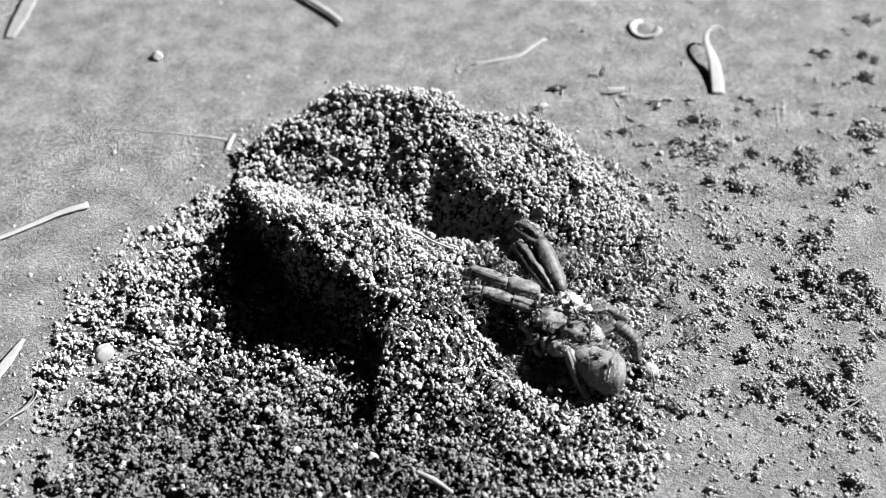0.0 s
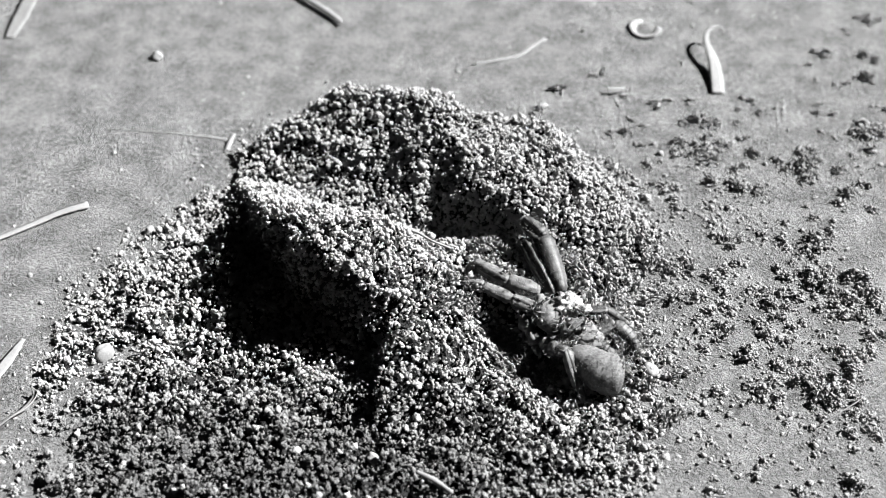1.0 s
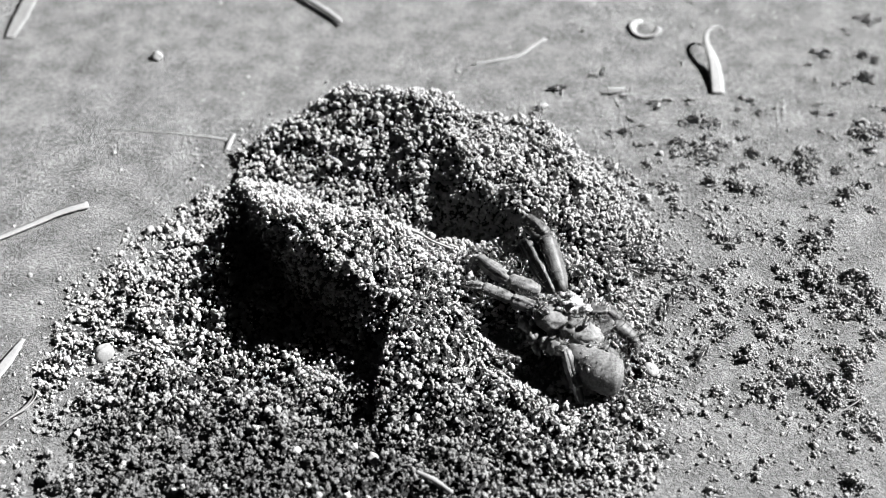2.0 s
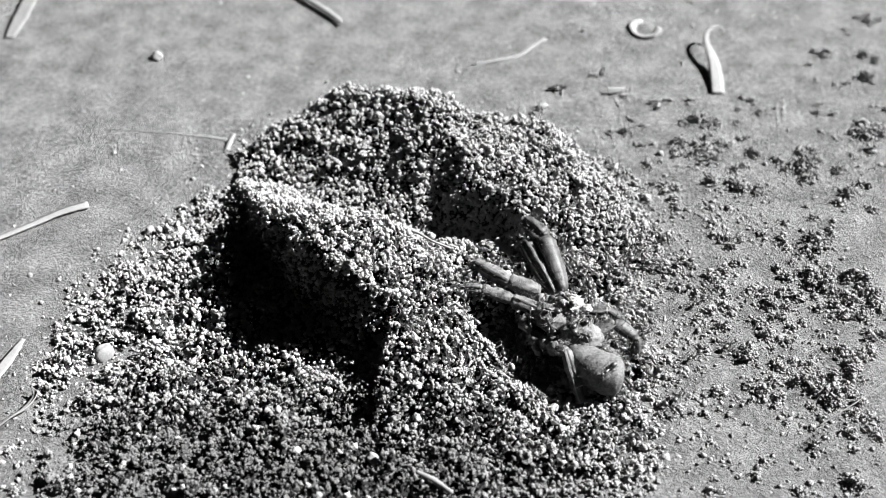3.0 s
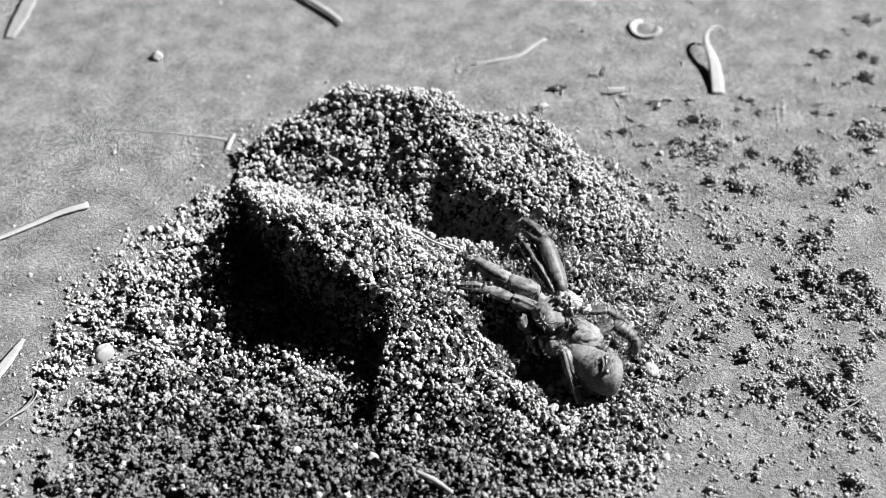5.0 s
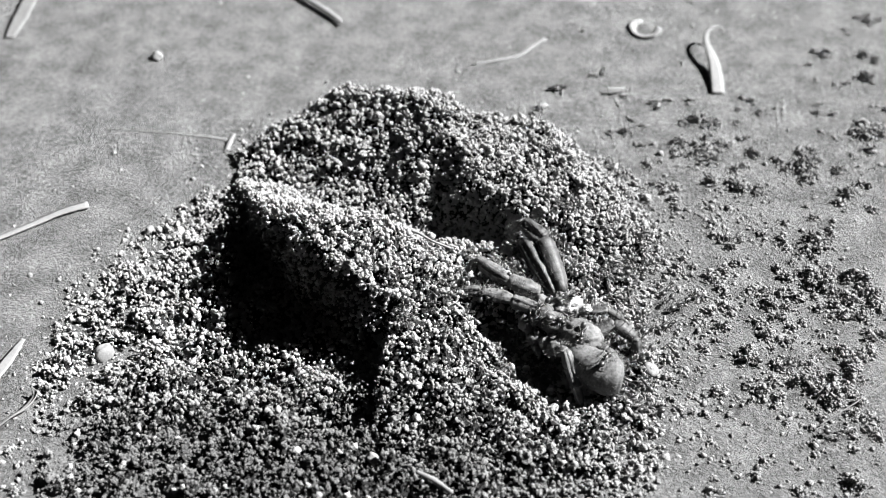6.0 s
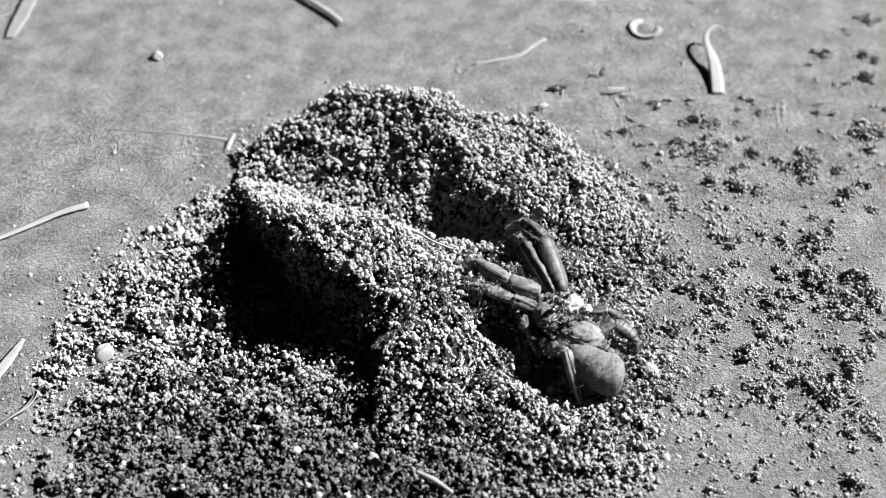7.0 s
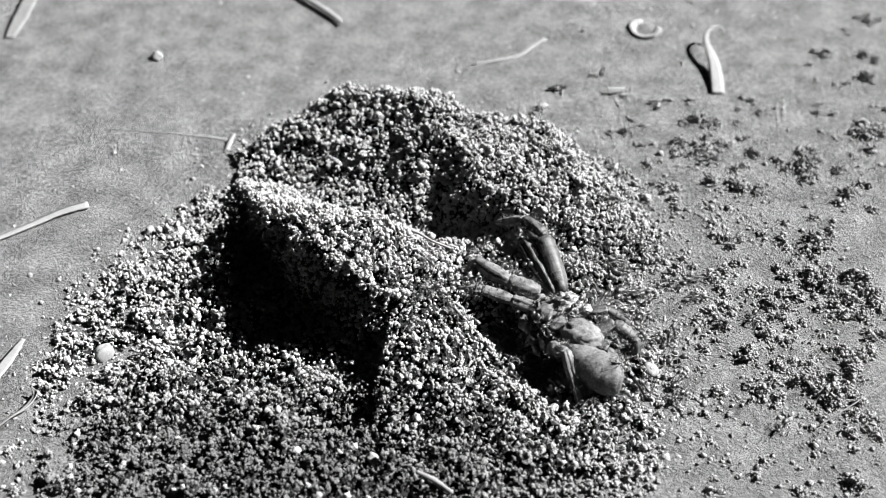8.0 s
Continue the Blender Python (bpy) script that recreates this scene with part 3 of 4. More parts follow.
blade("twisted_leaf", [(-78.8, -48.1, 0.7), (-76.4, -45.6, 1.1), (-74.5, -43.5, 1.0), (-73.3, -40.8, 1.4), (-74.1, -39.5, 2.2)],
      (0.5, 0.8, 1.6, 1.3, 0.3), 0.2, "small twisted scrap of dry leaf at the mound's edge", cup=0.6, category="leaf", tilt=0.5)
blade("grass_thread", [(-47.0, 42.9, 0.3), (-40.0, 43.4, 0.6), (-30.0, 46.0, 0.3)], (0.2, 0.3, 0.2), 0.1,
      "thin pale grass thread lying on bare earth", rest=0.12)
blade("rootlet", [(-8.4, -9.0, 13.4), (-5.0, -10.4, 13.6), (-2.2, -11.6, 12.6), (1.5, -11.4, 10.4)], (0.45, 0.6, 0.5, 0.35), 0.4,
      "thin pale curved rootlet poking out of the crater wall", cup=-0.2, category="root")
# the hooked leaf rests on its broad end and curls over at the tip
blade("hooked_leaf", [(65.6, 55.2, 0.4), (66.1, 60.5, 0.9), (66.3, 66.5, 1.8), (65.7, 70.5, 2.8), (65.4, 74.2, 3.4), (66.4, 77.3, 3.9), (68.4, 78.9, 4.2), (70.1, 78.5, 4.0), (70.8, 77.6, 3.2)],
      (3.3, 3.3, 2.9, 1.8, 1.25, 1.2, 1.1, 0.8, 0.4), 0.25, "pale dead grass leaf leaning back with a hooked tip",
      cup=0.06, n=40, category="leaf")
blade("leaf_scrap", [(51.4, 87.6, 0.6), (49.0, 85.6, 0.8), (48.8, 82.0, 0.6), (51.2, 80.0, 0.6), (54.2, 80.8, 1.0), (55.0, 83.2, 1.4)], (1.4, 2.2, 1.5, 1.8, 2.2, 1.2), 0.25,
      "crumpled pale scrap of dead leaf on bare earth", mat=M_STRAW, cup=0.2, category="leaf", tilt=0.25)
blade("straw_end", [(39.2, 55.0, 1.6), (41.2, 55.2, 1.6), (43.4, 55.5, 1.3)], (0.9, 1.1, 0.9), 0.3,
      "short bright broken straw end on bare earth")
blade("bark_chip", [(25.2, 56.6, 0.7), (27.4, 57.0, 1.0), (29.6, 57.2, 0.7)], (1.2, 1.5, 1.1), 0.5,
      "small dark chip of bark on bare earth", mat=M_GAPSHADE_BARK, category="bark")


# ---- pale pebbles: x, y, radius in mm ----
PEBBLES = [(-71.0, 70.6, 1.2), (37.9, -35.2, 1.6), (-63.1, -30.0, 1.6), (48.7, 31.4, 0.8), (23.4, 49.6, 1.0),
           (-61.2, 5.1, 0.9), (41.8, 6.6, 0.9), (-11.9, -55.7, 0.8), (43.8, 15.8, 1.0)]


def build_pebbles():
    rng = np.random.default_rng(41)
    shapes = crumb_shapes(5, 3, 0.16, rng)
    for x, y, r in PEBBLES:
        V, Fc = crumbs(np.zeros((1, 3)), np.array([r]), rng, shapes)
        z = float(max(mound_z(np.array(x), np.array(y)), ground_z(np.array(x), np.array(y))))
        lift = 0.55 * r if z > 0.8 else 0.35 * r
        ob = new("pebble", mesh_np("pebble", V, Fc, M_PEBBLE, True))
        ob.matrix_basis = pose(x * MM, y * MM, (z + lift) * MM)
        where = "resting among soil crumbs" if z > 0.8 else "on bare earth"
        tagged(ob, "small rounded pale pebble " + where, "pebble", "pale pebbles")


build_pebbles()


# ---- the dead spider ----
def tube(bm, pts, radii, sides=10, n=18, rough=0.06, seed=1):
    """A tapering limb through pts with rounded ends."""
    line = eased(pts, n)
    rng = random.Random(seed)
    rings = []
    side0 = Vector((0.3, 0.2, 1))
    for k, p in enumerate(line):
        d = (line[min(k + 1, n - 1)] - line[max(k - 1, 0)]).normalized()
        a = (side0 - d * side0.dot(d)).normalized()
        side0 = a
        b = d.cross(a)
        u = k / (n - 1) * (len(radii) - 1)
        i = min(int(u), len(radii) - 2)
        r = radii[i] + (radii[i + 1] - radii[i]) * (u - i)
        if k in (0, n - 1):
            r *= 0.55
        rings.append([bm.verts.new(p + (a * math.cos(q) + b * math.sin(q) * 0.88) * r * rng.uniform(1 - rough, 1 + rough))
                      for q in (6.2832 * j / sides for j in range(sides))])
    for a, b in zip(rings, rings[1:]):
        for j in range(sides):
            bm.faces.new((a[j], a[(j + 1) % sides], b[(j + 1) % sides], b[j]))
    bm.faces.new(rings[0][::-1])
    bm.faces.new(rings[-1])
    return line


def jointed(bm, pts, radii, seed=1):
    """Straight limb segments, swollen in the middle and pinched at the joints. Returns points along the limb."""
    rng = random.Random(seed)
    P = [Vector(p) for p in pts]
    line = []
    for i in range(len(P) - 1):
        a, b = P[i], P[i + 1]
        d = (b - a).normalized()
        s = d.cross(Vector((0.2, 0.1, 1))).normalized()
        up = s.cross(d)
        rings = []
        prof = ((-0.05, 0.4), (0.0, 0.74), (0.05, 0.86), (0.08, 0.82), (0.14, 0.98), (0.24, 1.06), (0.36, 1.08), (0.5, 1.04), (0.62, 1.06), (0.75, 0.98), (0.85, 0.92), (0.91, 0.97), (0.96, 0.84), (1.0, 0.7), (1.04, 0.36))
        flute = [rng.uniform(0.74, 1.12) * (0.9 if j % 3 == 0 else 1.04) for j in range(22)]
        for f, w in prof:
            r = (radii[i] + (radii[i + 1] - radii[i]) * min(1, max(0, f))) * w
            rings.append([bm.verts.new(a + (b - a) * f + (s * math.cos(q) + up * math.sin(q) * 0.85) * r * flute[j] * rng.uniform(0.93, 1.06))
                          for j, q in ((j, 6.2832 * j / 22) for j in range(22))])
        for g, h in zip(rings, rings[1:]):
            for j in range(22):
                bm.faces.new((g[j], g[(j + 1) % 22], h[(j + 1) % 22], h[j]))
        bm.faces.new(rings[0][::-1])
        bm.faces.new(rings[-1])
        line += [a + (b - a) * f for f in (0.1, 0.3, 0.5, 0.7, 0.9)]
    return line


def bristles(bm, line, radius, count, length, seed):
    """Fine hairs standing off a limb."""
    rng = random.Random(seed)
    for _ in range(count):
        k = rng.randrange(1, len(line) - 1)
        d = (line[k + 1] - line[k - 1]).normalized()
        o = Vector((rng.gauss(0, 1), rng.gauss(0, 1), rng.gauss(0.3, 1)))
        o = (o - d * o.dot(d)).normalized()
        p = line[k] + o * radius * 0.9
        q = p + (o + d * rng.uniform(-0.3, 0.8)).normalized() * length * rng.uniform(0.25, 1.2)
        s = d.cross(o) * 0.019
        v = [bm.verts.new(x) for x in (p - s, p + s, p + d * 0.05, q)]
        for f in ((0, 1, 3), (1, 2, 3), (2, 0, 3), (0, 2, 1)):
            bm.faces.new([v[i] for i in f])


def blob(bm, centre, radii, turn=(0, 0, 0), rough=0.05, seed=3, subdiv=4, freq=1.2):
    made = bmesh.ops.create_icosphere(bm, subdivisions=subdiv, radius=1.0)["verts"]
    m = Matrix.Translation(centre) @ Euler([radians(a) for a in turn]).to_matrix().to_4x4() @ Matrix.Diagonal((*radii, 1))
    for v in made:
        c = v.co.copy()
        k = 1 + rough * noise.noise(c * freq * 2 + Vector((seed * 7.1, 0, 0))) + rough * 0.5 * noise.noise(c * freq * 5 + Vector((0, seed * 3.3, 0)))
        v.co = m @ (c * k)


def sack(bm, line, radii):
    """A plump closed sack along a line, wrinkled across. Returns its points with their outward directions."""
    n, sides = 34, 40
    path = eased(line, n)
    out, rings = [], []
    for k, p in enumerate(path):
        u = k / (n - 1)
        d = (path[min(k + 1, n - 1)] - path[max(k - 1, 0)]).normalized()
        a = d.cross(Vector((0, 0, 1))).normalized()
        b = a.cross(d)
        f = u * (len(radii) - 1)
        i = min(int(f), len(radii) - 2)
        r = radii[i] + (radii[i + 1] - radii[i]) * (f - i)
        r *= math.sqrt(max(0.0, 1 - (2 * u - 1) ** 8)) * 0.97 + 0.03
        ring = []
        for j in range(sides):
            q = 6.2832 * j / sides
            o = a * math.cos(q) + b * math.sin(q)
            fold = 1 + 0.012 * math.sin(u * 55 + 0.8 * math.sin(q * 2)) + 0.06 * noise.noise(p * 0.35 + o * 1.1)
            sag = 1.0 if math.sin(q) > 0 else 0.85
            v = p + (a * math.cos(q) + b * math.sin(q) * sag) * r * fold
            ring.append(bm.verts.new(v))
            out.append((v.copy(), (o + d * (2 * u - 1) ** 5).normalized()))
        rings.append(ring)
    for g, h in zip(rings, rings[1:]):
        for j in range(sides):
            bm.faces.new((g[j], g[(j + 1) % sides], h[(j + 1) % sides], h[j]))
    bm.faces.new(rings[0][::-1])
    bm.faces.new(rings[-1])
    bmesh.ops.recalc_face_normals(bm, faces=bm.faces)
    return out


def fur(bm, skin, count, length, lean, seed):
    """Fine hairs on the upper side of a skin given as points with outward directions."""
    rng = random.Random(seed)
    skin = [(p, n) for p, n in skin if n.z > -0.35]
    for _ in range(count):
        p, n = rng.choice(skin)
        s = n.cross(Vector((rng.gauss(0, 1), rng.gauss(0, 1), rng.gauss(0, 1)))).normalized()
        p = p + s * rng.uniform(0, 0.25)
        q = p + (n * 0.5 + Vector(lean) + s * rng.uniform(-0.3, 0.3)) * length * rng.uniform(0.5, 1.1)
        w = n.cross(s) * 0.015
        v = [bm.verts.new(x) for x in (p - w, p + w, p + n * 0.05, q)]
        for f in ((0, 1, 3), (1, 2, 3), (2, 0, 3)):
            bm.faces.new([v[i] for i in f])


ABDOMEN_LINE = [(22.4, -32.6, 6.8), (25.0, -35.4, 6.1), (28.6, -37.8, 5.2), (32.2, -38.2, 4.6)]
ABDOMEN_RADII = (1.7, 2.8, 3.6, 4.0, 3.9)
SPIDER_AT = Vector((22.0, -28.0, 4.0))
SETTLED = Vector((0.0, -0.5, -0.8))


def local(pts, base):
    return [Vector(p) - Vector(base) for p in pts]


# name: points from the body to the knee, radii, points past the knee, radii
LEGS = {
    "upper": ([(22.5, -19.4, 8.6), (19.6, -9.6, 12.6), (15.8, -5.2, 13.2)], (1.5, 1.95, 1.75),
              [(15.8, -5.2, 13.2), (10.8, -2.2, 10.0)], (1.35, 0.6)),
    "upper_dark": ([(20.7, -19.6, 8.2), (15.6, -9.4, 11.4)], (1.6, 2.05),
                   [(15.6, -9.4, 11.4), (14.0, -8.8, 7.6)], (1.75, 0.8)),
    "side": ([(18.0, -20.3, 8.8), (12.3, -19.0, 10.3)], (1.5, 1.6),
             [(12.3, -19.0, 10.3), (6.2, -14.4, 11.2), (4.5, -16.8, 7.5)], (1.5, 1.4, 0.7)),
    "side_low": ([(17.9, -24.0, 7.6), (12.8, -22.3, 8.6)], (1.4, 1.4),
                 [(12.8, -22.3, 8.6), (7.2, -20.6, 9.6), (2.8, -19.4, 8.6)], (1.3, 1.15, 0.65)),
    "far": ([(27.0, -30.1, 6.6), (31.5, -27.8, 7.8)], (1.3, 1.4),
            [(31.5, -27.8, 7.8), (35.2, -30.3, 6.4), (35.4, -31.8, 2.6)], (1.35, 1.3, 0.9)),
    "tucked": ([(27.5, -31.4, 6.2), (29.8, -33.0, 6.3)], (0.9, 0.95),
               [(29.8, -33.0, 6.3), (32.6, -34.4, 3.4)], (0.95, 0.6)),
    "behind": ([(26.9, -24.4, 7.6), (30.6, -24.2, 7.8)], (0.9, 0.9),
               [(30.6, -24.2, 7.8), (35.3, -23.4, 3.2)], (0.9, 0.5)),
    "near": ([(20.4, -34.4, 7.8), (22.0, -35.8, 8.8)], (1.1, 1.2),
             [(22.0, -35.8, 8.8), (24.6, -41.9, 2.2)], (1.2, 0.85)),
}
LEG_LABELS = {"upper": "raised dark hairy leg with a pale tip", "upper_dark": "dark bent leg in shade", "side": "pale hairy leg held out",
              "side_low": "pale hairy leg held out", "near": "leg bent down to the soil"}
LEG_OBJECTS = {}


def build_spider():
    root = new("dead_spider")
    root.matrix_basis = Matrix.Translation((SPIDER_AT + SETTLED) * MM)
    tagged(root, "dead hairy spider curled up on an ant mound", "spider")
    o = tuple(SPIDER_AT)
    bm = bmesh.new()
    blob(bm, Vector((20.0, -25.4, 7.2)) - SPIDER_AT, (3.3, 4.0, 2.5), (0, 12, 25), 0.15, 3, freq=2.0)
    blob(bm, Vector((22.9, -22.4, 7.6)) - SPIDER_AT, (1.7, 2.3, 1.5), (0, 0, -20), 0.2, 4)
    part("cephalothorax", bm, M_ABDOMEN, root, "mottled crumpled head and chest")
    bm = bmesh.new()
    blob(bm, Vector((22.8, -24.2, 8.8)) - SPIDER_AT, (3.0, 2.4, 1.9), (20, -10, 20), 0.45, 5, freq=1.8)
    blob(bm, Vector((26.4, -24.8, 8.3)) - SPIDER_AT, (1.2, 0.9, 0.9), (0, 0, 10), 0.3, 6)
    part("chest_plate", bm, M_PALE, root, "pale shiny crumpled plate")
    bm = bmesh.new()
    blob(bm, Vector((25.2, -31.0, 7.9)) - SPIDER_AT, (3.9, 3.2, 2.6), (0, 6, -14), 0.18, 7, freq=1.8)
    abdomen = part("abdomen", bm, M_ABDOMEN, root, "shrivelled velvety grey abdomen")
    # the swollen hind part, one sagging sack with faint cross folds
    spine = [Vector(p) - SPIDER_AT for p in ABDOMEN_LINE]
    bm = bmesh.new()
    hull = sack(bm, spine, ABDOMEN_RADII)
    tip = part("abdomen_tip", bm, M_ABDOMEN, abdomen, "plump pale velvety hind part")
    bm = bmesh.new()
    fur(bm, hull, 2400, 0.45, (0.35, -0.6, -0.1), 12)
    part("fuzz", bm, M_HAIR, tip, "short pale fuzz")
    bm = bmesh.new()
    chest = bmesh.new()
    blob(chest, Vector((20.0, -25.4, 7.2)) - SPIDER_AT, (3.3, 4.0, 2.5), (0, 12, 25), 0.1, 3, freq=2.0)
    blob(chest, Vector((25.2, -31.0, 7.9)) - SPIDER_AT, (3.9, 3.2, 2.6), (0, 6, -14), 0.1, 7)
    chest.normal_update()
    fur(bm, [(v.co.copy(), v.normal.copy()) for v in chest.verts], 900, 1.0, (-0.3, -0.3, 0.2), 21)
    chest.free()
    part("fuzz", bm, M_HAIR, root, "sparse pale hairs")
    for name, c, r, m in (("coxa", (16.9, -28.8, 5.0), (1.6, 1.3, 1.4), M_SHELL), ("coxa", (18.9, -30.2, 5.0), (1.2, 1.4, 1.3), M_PALE),
                          ("coxa", (15.6, -26.3, 6.0), (1.5, 2.0, 1.4), M_SHELL), ("coxa", (18.4, -21.9, 8.0), (1.3, 1.3, 1.2), M_SHELL),
                          ("coxa", (20.2, -33.2, 7.0), (1.3, 1.4, 1.5), M_SHELL), ("palp", (17.2, -30.6, 3.8), (0.7, 1.5, 0.7), M_PALE)):
        bm = bmesh.new()
        blob(bm, Vector(c) - SPIDER_AT, r, (10, 20, 30), 0.4, c[0], 3, freq=1.7)
        part(name, bm, m, root)
    for k, (name, (thigh, tr, shin, sr)) in enumerate(LEGS.items()):
        base, knee = Vector(thigh[0]), Vector(shin[0])
        bm = bmesh.new()
        jointed(bm, local(thigh, base), tr, k)
        skin = M_DARKLEG if name in ("upper", "upper_dark", "far", "tucked", "behind") else M_SHELL
        leg = part("leg", bm, skin, root, LEG_LABELS.get(name, ""))
        leg.location = (base - SPIDER_AT) * MM
        bm = bmesh.new()
        line = jointed(bm, local(shin, knee), sr, k + 20)
        low = part("shin", bm, M_SHELL if name == "upper" else skin, leg)
        low.location = (knee - base) * MM
        bm = bmesh.new()
        bristles(bm, line, sr[1], 240, 1.3, k)
        part("bristle", bm, M_HAIR, low)
        bm = bmesh.new()
        bristles(bm, eased(local(thigh, base), 16), tr[1], 210, 1.3, k + 50)
        part("bristle", bm, M_HAIR, leg)
        LEG_OBJECTS[name] = (leg, base - SPIDER_AT, low, knee - base)
    return root


SPIDER = build_spider()

# turns of each leg and shin: seconds, then degrees about x, y, z
LEG_TURNS = {
    "upper": [(0, -4, 0, 3), (0.6, -2, 0, 1), (1.5, 3, 0, -2), (2.8, 1, 0, 0), (3.5, 0, 0, -1), (4.5, -1, 0, 2), (5.4, -2, 0, 1), (6.5, -2, 0, 0), (7.2, 0, 0, 2), (8, 2, 0, 1)],
    "upper_dark": [(0, -3, 0, 4), (1.0, 0, 0, -3), (1.7, 2, 0, -2), (3.5, -1, 0, 0), (4.7, -3, 0, 2), (6.0, 0, 0, -1), (7.0, 1, 0, 1), (8, 1, 0, 0)],
    "side": [(0, -3, 0, 5), (0.6, 0, 0, 3), (1.0, -3, 0, -1), (1.7, -1, 0, -2), (3.0, 1, 0, 1), (3.8, 0, 0, 0), (4.5, 1, 0, 2), (5.8, -1, 0, -2), (6.6, -2, 0, -2), (7.3, -1, 0, 1), (8, 1, 0, 0)],
    "side_low": [(0, -2, 0, -1), (0.6, -1, 0, 0), (1.0, 0, 0, -4), (1.7, -1, 0, -3), (3.0, 2, 0, -1), (4.5, 1, 0, -2), (5.8, 1, 0, -1), (7.0, 1, 0, -2), (8, 0, 0, 0)],
    "far": [(0, 0, 0, -6), (1.0, 2, 0, -2), (2.2, 0, 0, 0), (3.5, 1, 0, 1), (4.7, 0, 0, 0), (6.5, 0, 0, 0), (7.0, 3, 0, 2), (8, 1, 0, 0)],
    "tucked": [(0, 0, 0, -3), (3.0, 0, 0, 2), (6.0, 0, 0, 0), (8, 0, 0, 1)],
    "behind": [(0, 3, 0, 3), (2.0, -2, 0, -3), (4.0, 2, 0, 1), (6.0, -1, 0, 0), (8, 1, 0, 2)],
    "near": [(0, 2, 0, 7), (0.6, 1, 0, 5), (1.0, 0, 0, 2), (1.7, 0, 0, 0), (3.5, 0, 0, 1), (4.5, 0, 0, 0), (6.5, 0, 0, 0), (8, 0, 0, 0)],
}
SHIN_TURNS = {
    "upper": [(0, 0, -62, 0), (1.0, 0, -58, 4), (1.7, 0, -60, -4), (3.0, 0, -55, 0), (4.5, 0, -46, 3), (5.8, 0, -24, 2), (6.5, 0, -30, 0), (7.2, 0, -26, 4), (7.6, 0, -12, 2), (8, 0, 0, 0)],
    "side": [(0, 2, -4, 4), (1.0, 4, -5, 0), (1.7, 0, 2, -4), (3.5, 0, -2, 3), (4.5, 2, 0, 2), (6.3, 0, -2, -2), (7.4, 0, 2, 2), (8, 0, 0, 0)],
    "side_low": [(0, 4, 0, 0), (1.2, 0, 2, -3), (3.2, 3, 0, 2), (4.6, 3, 1, 0), (6.2, 2, -3, 3), (7.2, 0, 0, -2), (8, 0, 0, 0)],
    "far": [(0, 0, -10, -8), (1.4, 0, 5, 0), (3.0, 0, 0, 3), (4.6, 0, -3, 0), (6.4, 0, 0, 0), (7.0, 0, 8, 5), (8, 0, 0, 0)],
}


# ---- ants ----
def build_ant():
    """One worker, nose along +x, about 5 mm long, standing on z = 0."""
    ant = new("ant")
    bm = bmesh.new()
    blob(bm, (1.75, 0, 0.95), (0.55, 0.48, 0.40), (0, 15, 0), 0.05, 1, 2)
    head = part("head", bm, M_ANT, ant)
    for s in (-1, 1):
        bm = bmesh.new()
        tube(bm, [(2.1, s * 0.2, 0.85), (2.45, s * 0.24, 0.75), (2.6, s * 0.05, 0.7)], (0.1, 0.1, 0.05), 6, 6, 0.02)
        part("mandible", bm, M_ANTLEG, head)
        bm = bmesh.new()
        tube(bm, [(2.0, s * 0.25, 1.1), (2.35, s * 0.75, 1.55), (2.7, s * 0.95, 1.6), (3.4, s * 0.85, 1.05)], (0.075, 0.07, 0.06, 0.07), 5, 8, 0.02)
        part("antenna", bm, M_ANTLEG, head)
    bm = bmesh.new()
    tube(bm, [(1.35, 0, 0.95), (0.9, 0, 1.1), (0.3, 0, 1.05), (-0.35, 0, 0.9)], (0.2, 0.36, 0.33, 0.22), 10, 12, 0.03)
    part("thorax", bm, M_ANT, ant)
    bm = bmesh.new()
    blob(bm, (-0.62, 0, 0.95), (0.2, 0.18, 0.28), (0, 0, 0), 0.03, 2, 2)
    part("petiole", bm, M_ANT, ant)
    bm = bmesh.new()
    blob(bm, (-1.55, 0, 0.95), (0.88, 0.66, 0.62), (0, 8, 0), 0.03, 3, 2)
    part("gaster", bm, M_ANT, ant)
    for s in (-1, 1):
        for hip, foot in ((1.0, 1.7), (0.6, 0.35), (0.2, -1.2)):
            bm = bmesh.new()
            knee = ((hip + foot) / 2, s * 1.0, 1.75)
            base = Vector((hip, s * 0.25, 0.85))
            pts = [base, Vector(knee), Vector((foot * 0.9 + hip * 0.1, s * 1.45, 0.75)), Vector((foot * 1.15, s * 1.85, 0.0))]
            tube(bm, local(pts, base), (0.09, 0.1, 0.07, 0.045), 5, 9, 0.02)
            leg = part("leg", bm, M_ANTLEG, ant)
            leg.location = base * MM
    return ant


SPIDER_LUMPS = [(20.0, -25.9, 3.6, 8.8), (25.0, -31.6, 3.4, 9.4), (28.5, -38.4, 3.6, 7.9), (25.0, -36.0, 2.6, 8.1), (23.8, -24.8, 2.2, 9.5)]


def top_z(x, y):
    """Height of what an ant walks on: ground, mound or the spider's body."""
    z = float(max(mound_z(np.array(x), np.array(y)), ground_z(np.array(x), np.array(y)))) + 0.35
    for cx, cy, r, top in SPIDER_LUMPS:
        d = math.hypot(x - cx, y - cy) / r
        if d < 1:
            z = max(z, 4.5 + (top - 4.5) * math.sqrt(1 - d * d))
    return z


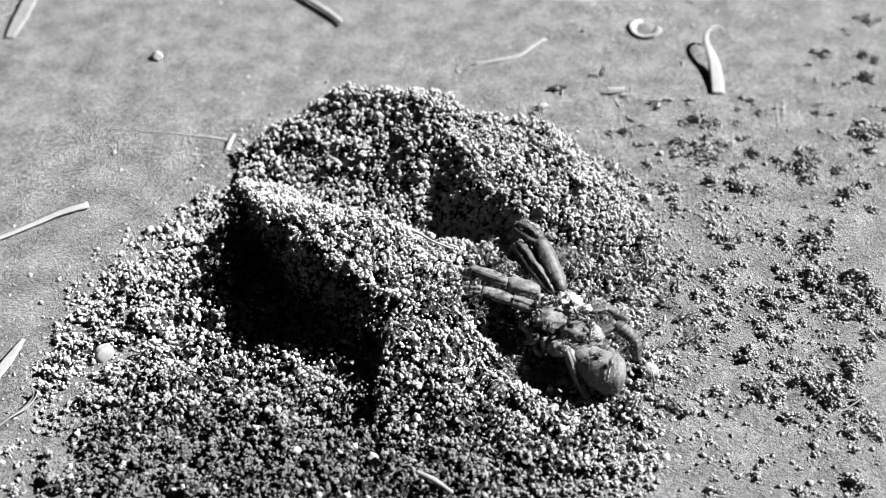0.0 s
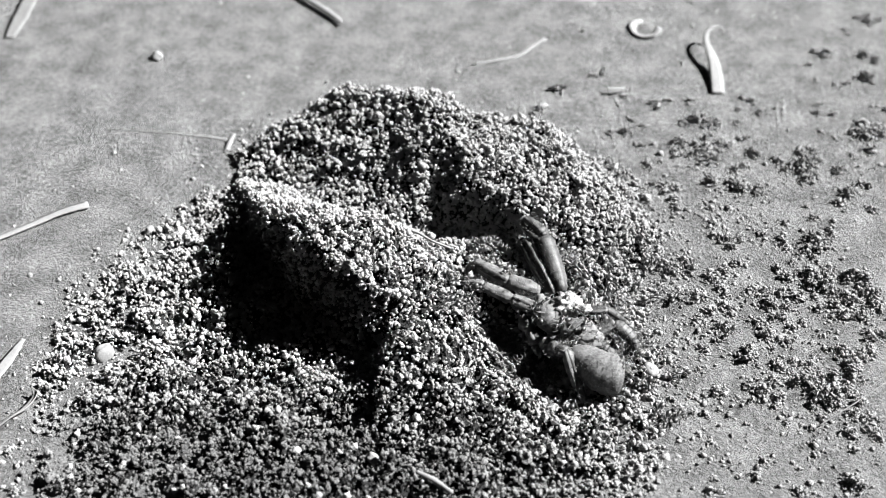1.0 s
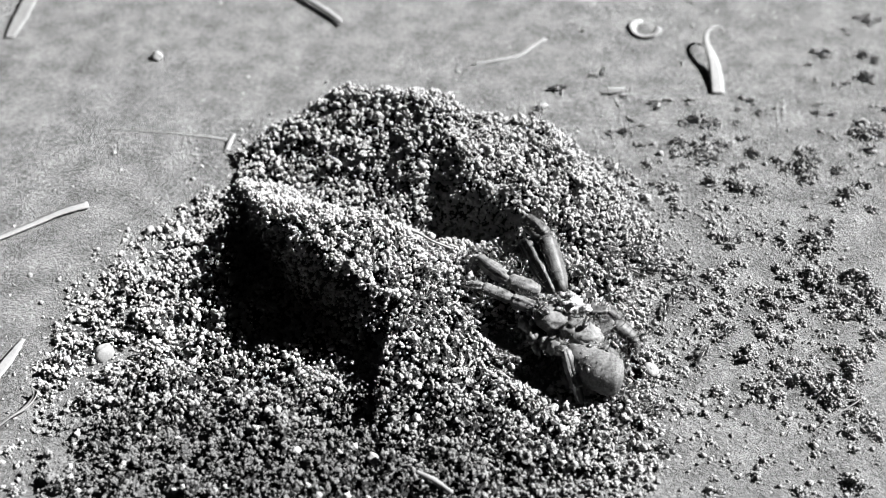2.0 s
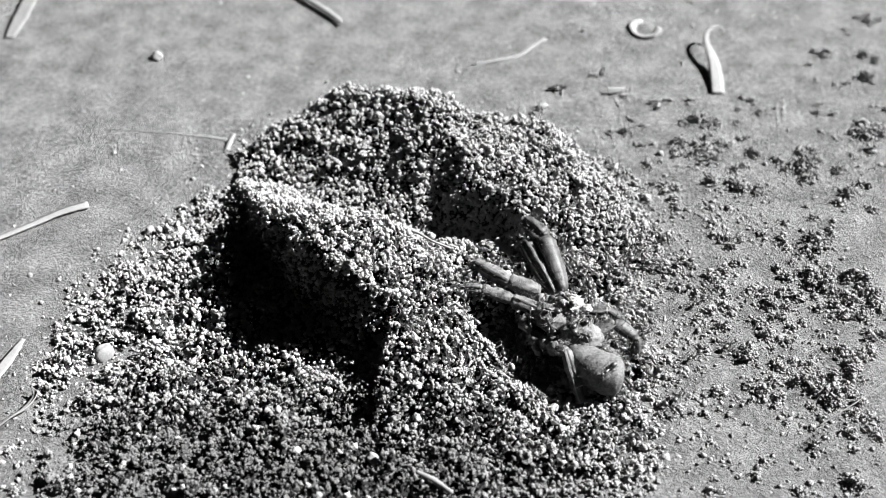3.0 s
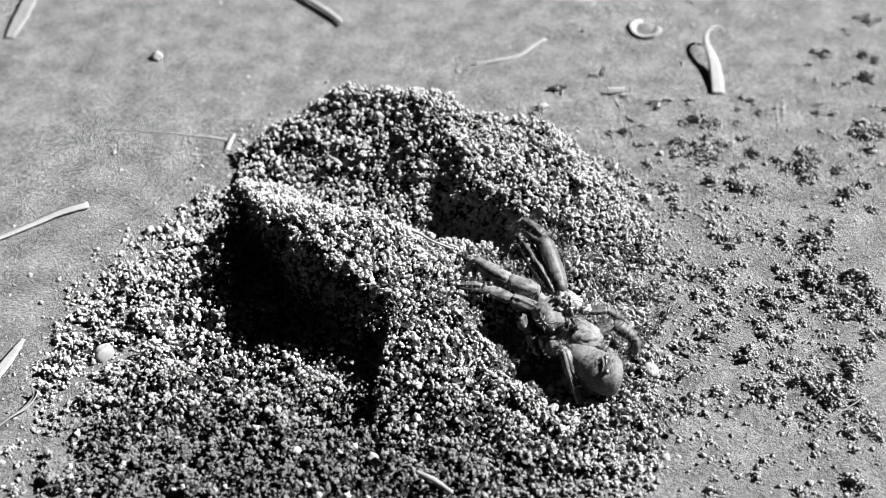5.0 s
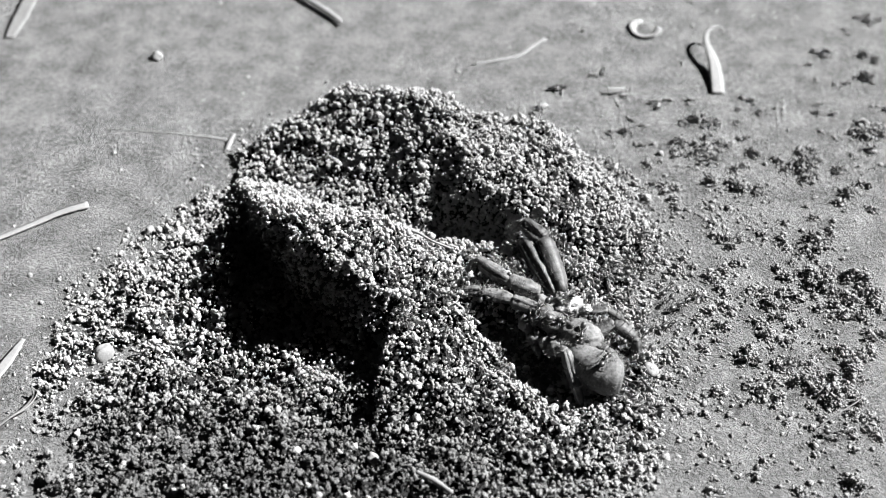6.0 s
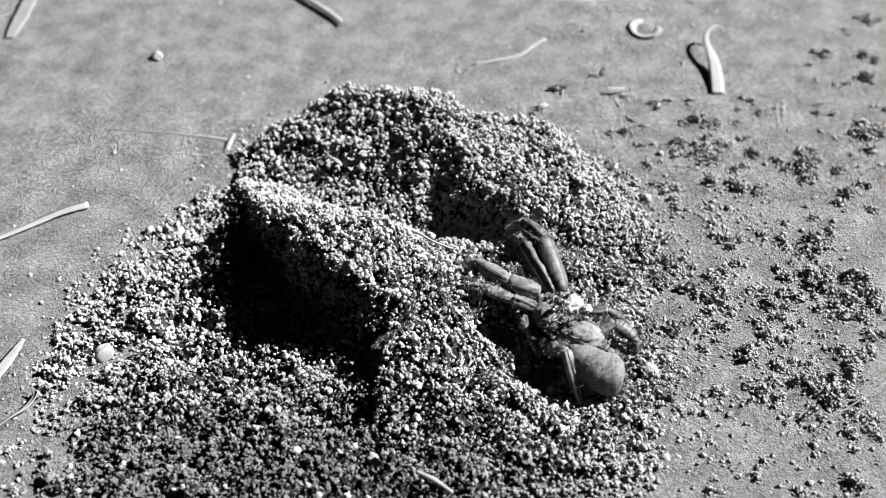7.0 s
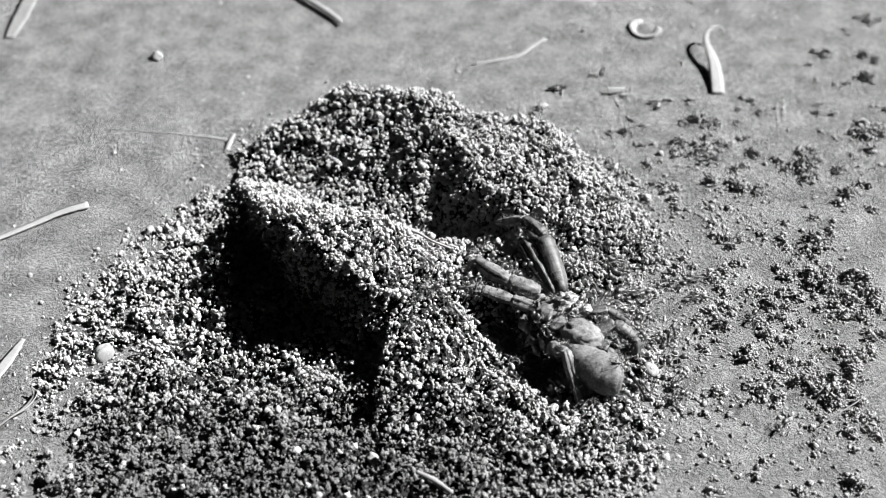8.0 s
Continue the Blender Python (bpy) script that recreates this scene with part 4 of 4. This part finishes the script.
def stance(x, y, heading):
    """Pose of an ant at a place of the plan, standing square on the slope."""
    e = 0.9
    n = Vector((top_z(x - e, y) - top_z(x + e, y), top_z(x, y - e) - top_z(x, y + e), 2 * e))
    n.x, n.y = max(-2.2, min(2.2, n.x)), max(-2.2, min(2.2, n.y))
    n.normalize()
    f = Vector((math.cos(heading), math.sin(heading), 0))
    f = (f - n * f.dot(n)).normalized()
    s = n.cross(f)
    m = Matrix((f, s, n)).transposed().to_4x4()
    m.translation = Vector((x, y, top_z(x, y))) * MM
    return m


# places where ants gather: x, y, spread, how many, how far they roam in a second
SWARM = [(17, -27, 6, 7, 9), (27, -36, 7, 6, 9), (28, -24, 6, 14, 12), (14, -14, 6, 18, 14), (24, -10, 8, 20, 18),
         (35, -27, 6, 12, 14), (32, -28, 3, 9, 8), (24, -25, 4, 6, 7), (15, -30, 4, 5, 8), (16, -36, 6, 7, 14), (2, -24, 4, 5, 12), (9, -21, 4, 8, 9), (-6, -32, 4, 3, 10), (37, -8, 9, 11, 20), (45, -15, 6, 4, 20),
         (37, -42, 5, 6, 16), (48, -30, 8, 3, 22), (8, 6, 6, 4, 10), (2, 18, 8, 2, 12), (64, -44, 6, 1, 16)]
ANT_ROUTES = []


def plan_ants():
    rng = random.Random(99)
    for cx, cy, spread, count, pace in SWARM:
        for _ in range(count):
            x, y = cx + rng.gauss(0, spread * 0.6), cy + rng.gauss(0, spread * 0.6)
            head = rng.uniform(0, 6.28)
            rows, t = [], 0.0
            while t < 8.001:
                rows.append((t, x, y, head))
                turn = rng.gauss(0, 0.5)
                back = math.atan2(cy - y, cx - x) - head
                back = (back + math.pi) % (2 * math.pi) - math.pi
                if math.hypot(cx - x, cy - y) > spread:
                    turn = max(-1.2, min(1.2, back))
                head += turn
                go = pace * 0.25 * rng.choice((0, 0, 0.2, 0.9, 1.6))
                x, y = x + math.cos(head) * go, y + math.sin(head) * go
                t = round(t + 0.25, 2)
            ANT_ROUTES.append(rows)


plan_ants()
ANTS = []


def build_ants():
    first = build_ant()
    first.scale = (0.82, 0.82, 0.82)
    tagged(first, "dark shiny ant worker swarming round the dead spider", "ant", "swarm of ants")
    for k, rows in enumerate(ANT_ROUTES):
        _, x, y, head = rows[0]
        ANTS.append(first if k == 0 else copy_thing(first, stance(x, y, head)))


build_ants()


# ---- what moves ----
def motions():
    walk(SPIDER, [(t, Matrix.Translation((SPIDER_AT + SETTLED + Vector(d)) * MM) @ pose(0, 0, 0, 0, 0, a)) for t, d, a in (
        (0.0, (0.15, 0.1, 0.0), 1.5), (0.7, (0.1, 0.0, 0.0), 1.0), (1.5, (0.0, 0.1, 0.0), 0.3), (2.8, (0.1, 0.0, 0.05), 0.0),
        (3.6, (0.05, 0.1, 0.0), 0.2), (4.5, (-0.1, 0.1, 0.05), -0.4), (5.8, (0.0, 0.0, 0.0), 0.0), (6.8, (0.1, 0.0, 0.0), 0.2), (8.0, (0.05, 0.0, 0.0), 0.0))])
    for name, (leg, at, shin, knee) in LEG_OBJECTS.items():
        walk(leg, [(t, pose(*(at * MM), rx, ry, rz)) for t, rx, ry, rz in LEG_TURNS[name]])
        if name in SHIN_TURNS:
            walk(shin, [(t, pose(*(knee * MM), rx, ry, rz)) for t, rx, ry, rz in SHIN_TURNS[name]])
    for k, (ant, rows) in enumerate(zip(ANTS, ANT_ROUTES)):
        walk(ant, [(t, stance(x, y, head)) for t, x, y, head in rows])
        feet = [o for o in ant.children if o.name.startswith("leg")]
        for j, leg in enumerate(feet):
            swing = 1 if j % 2 else -1
            at = leg.location.copy()
            walk(leg, [(i * 0.5, pose(*at, 0, 0, 16 * swing * (1 if (i + k) % 2 else -1))) for i in range(17)])


motions()
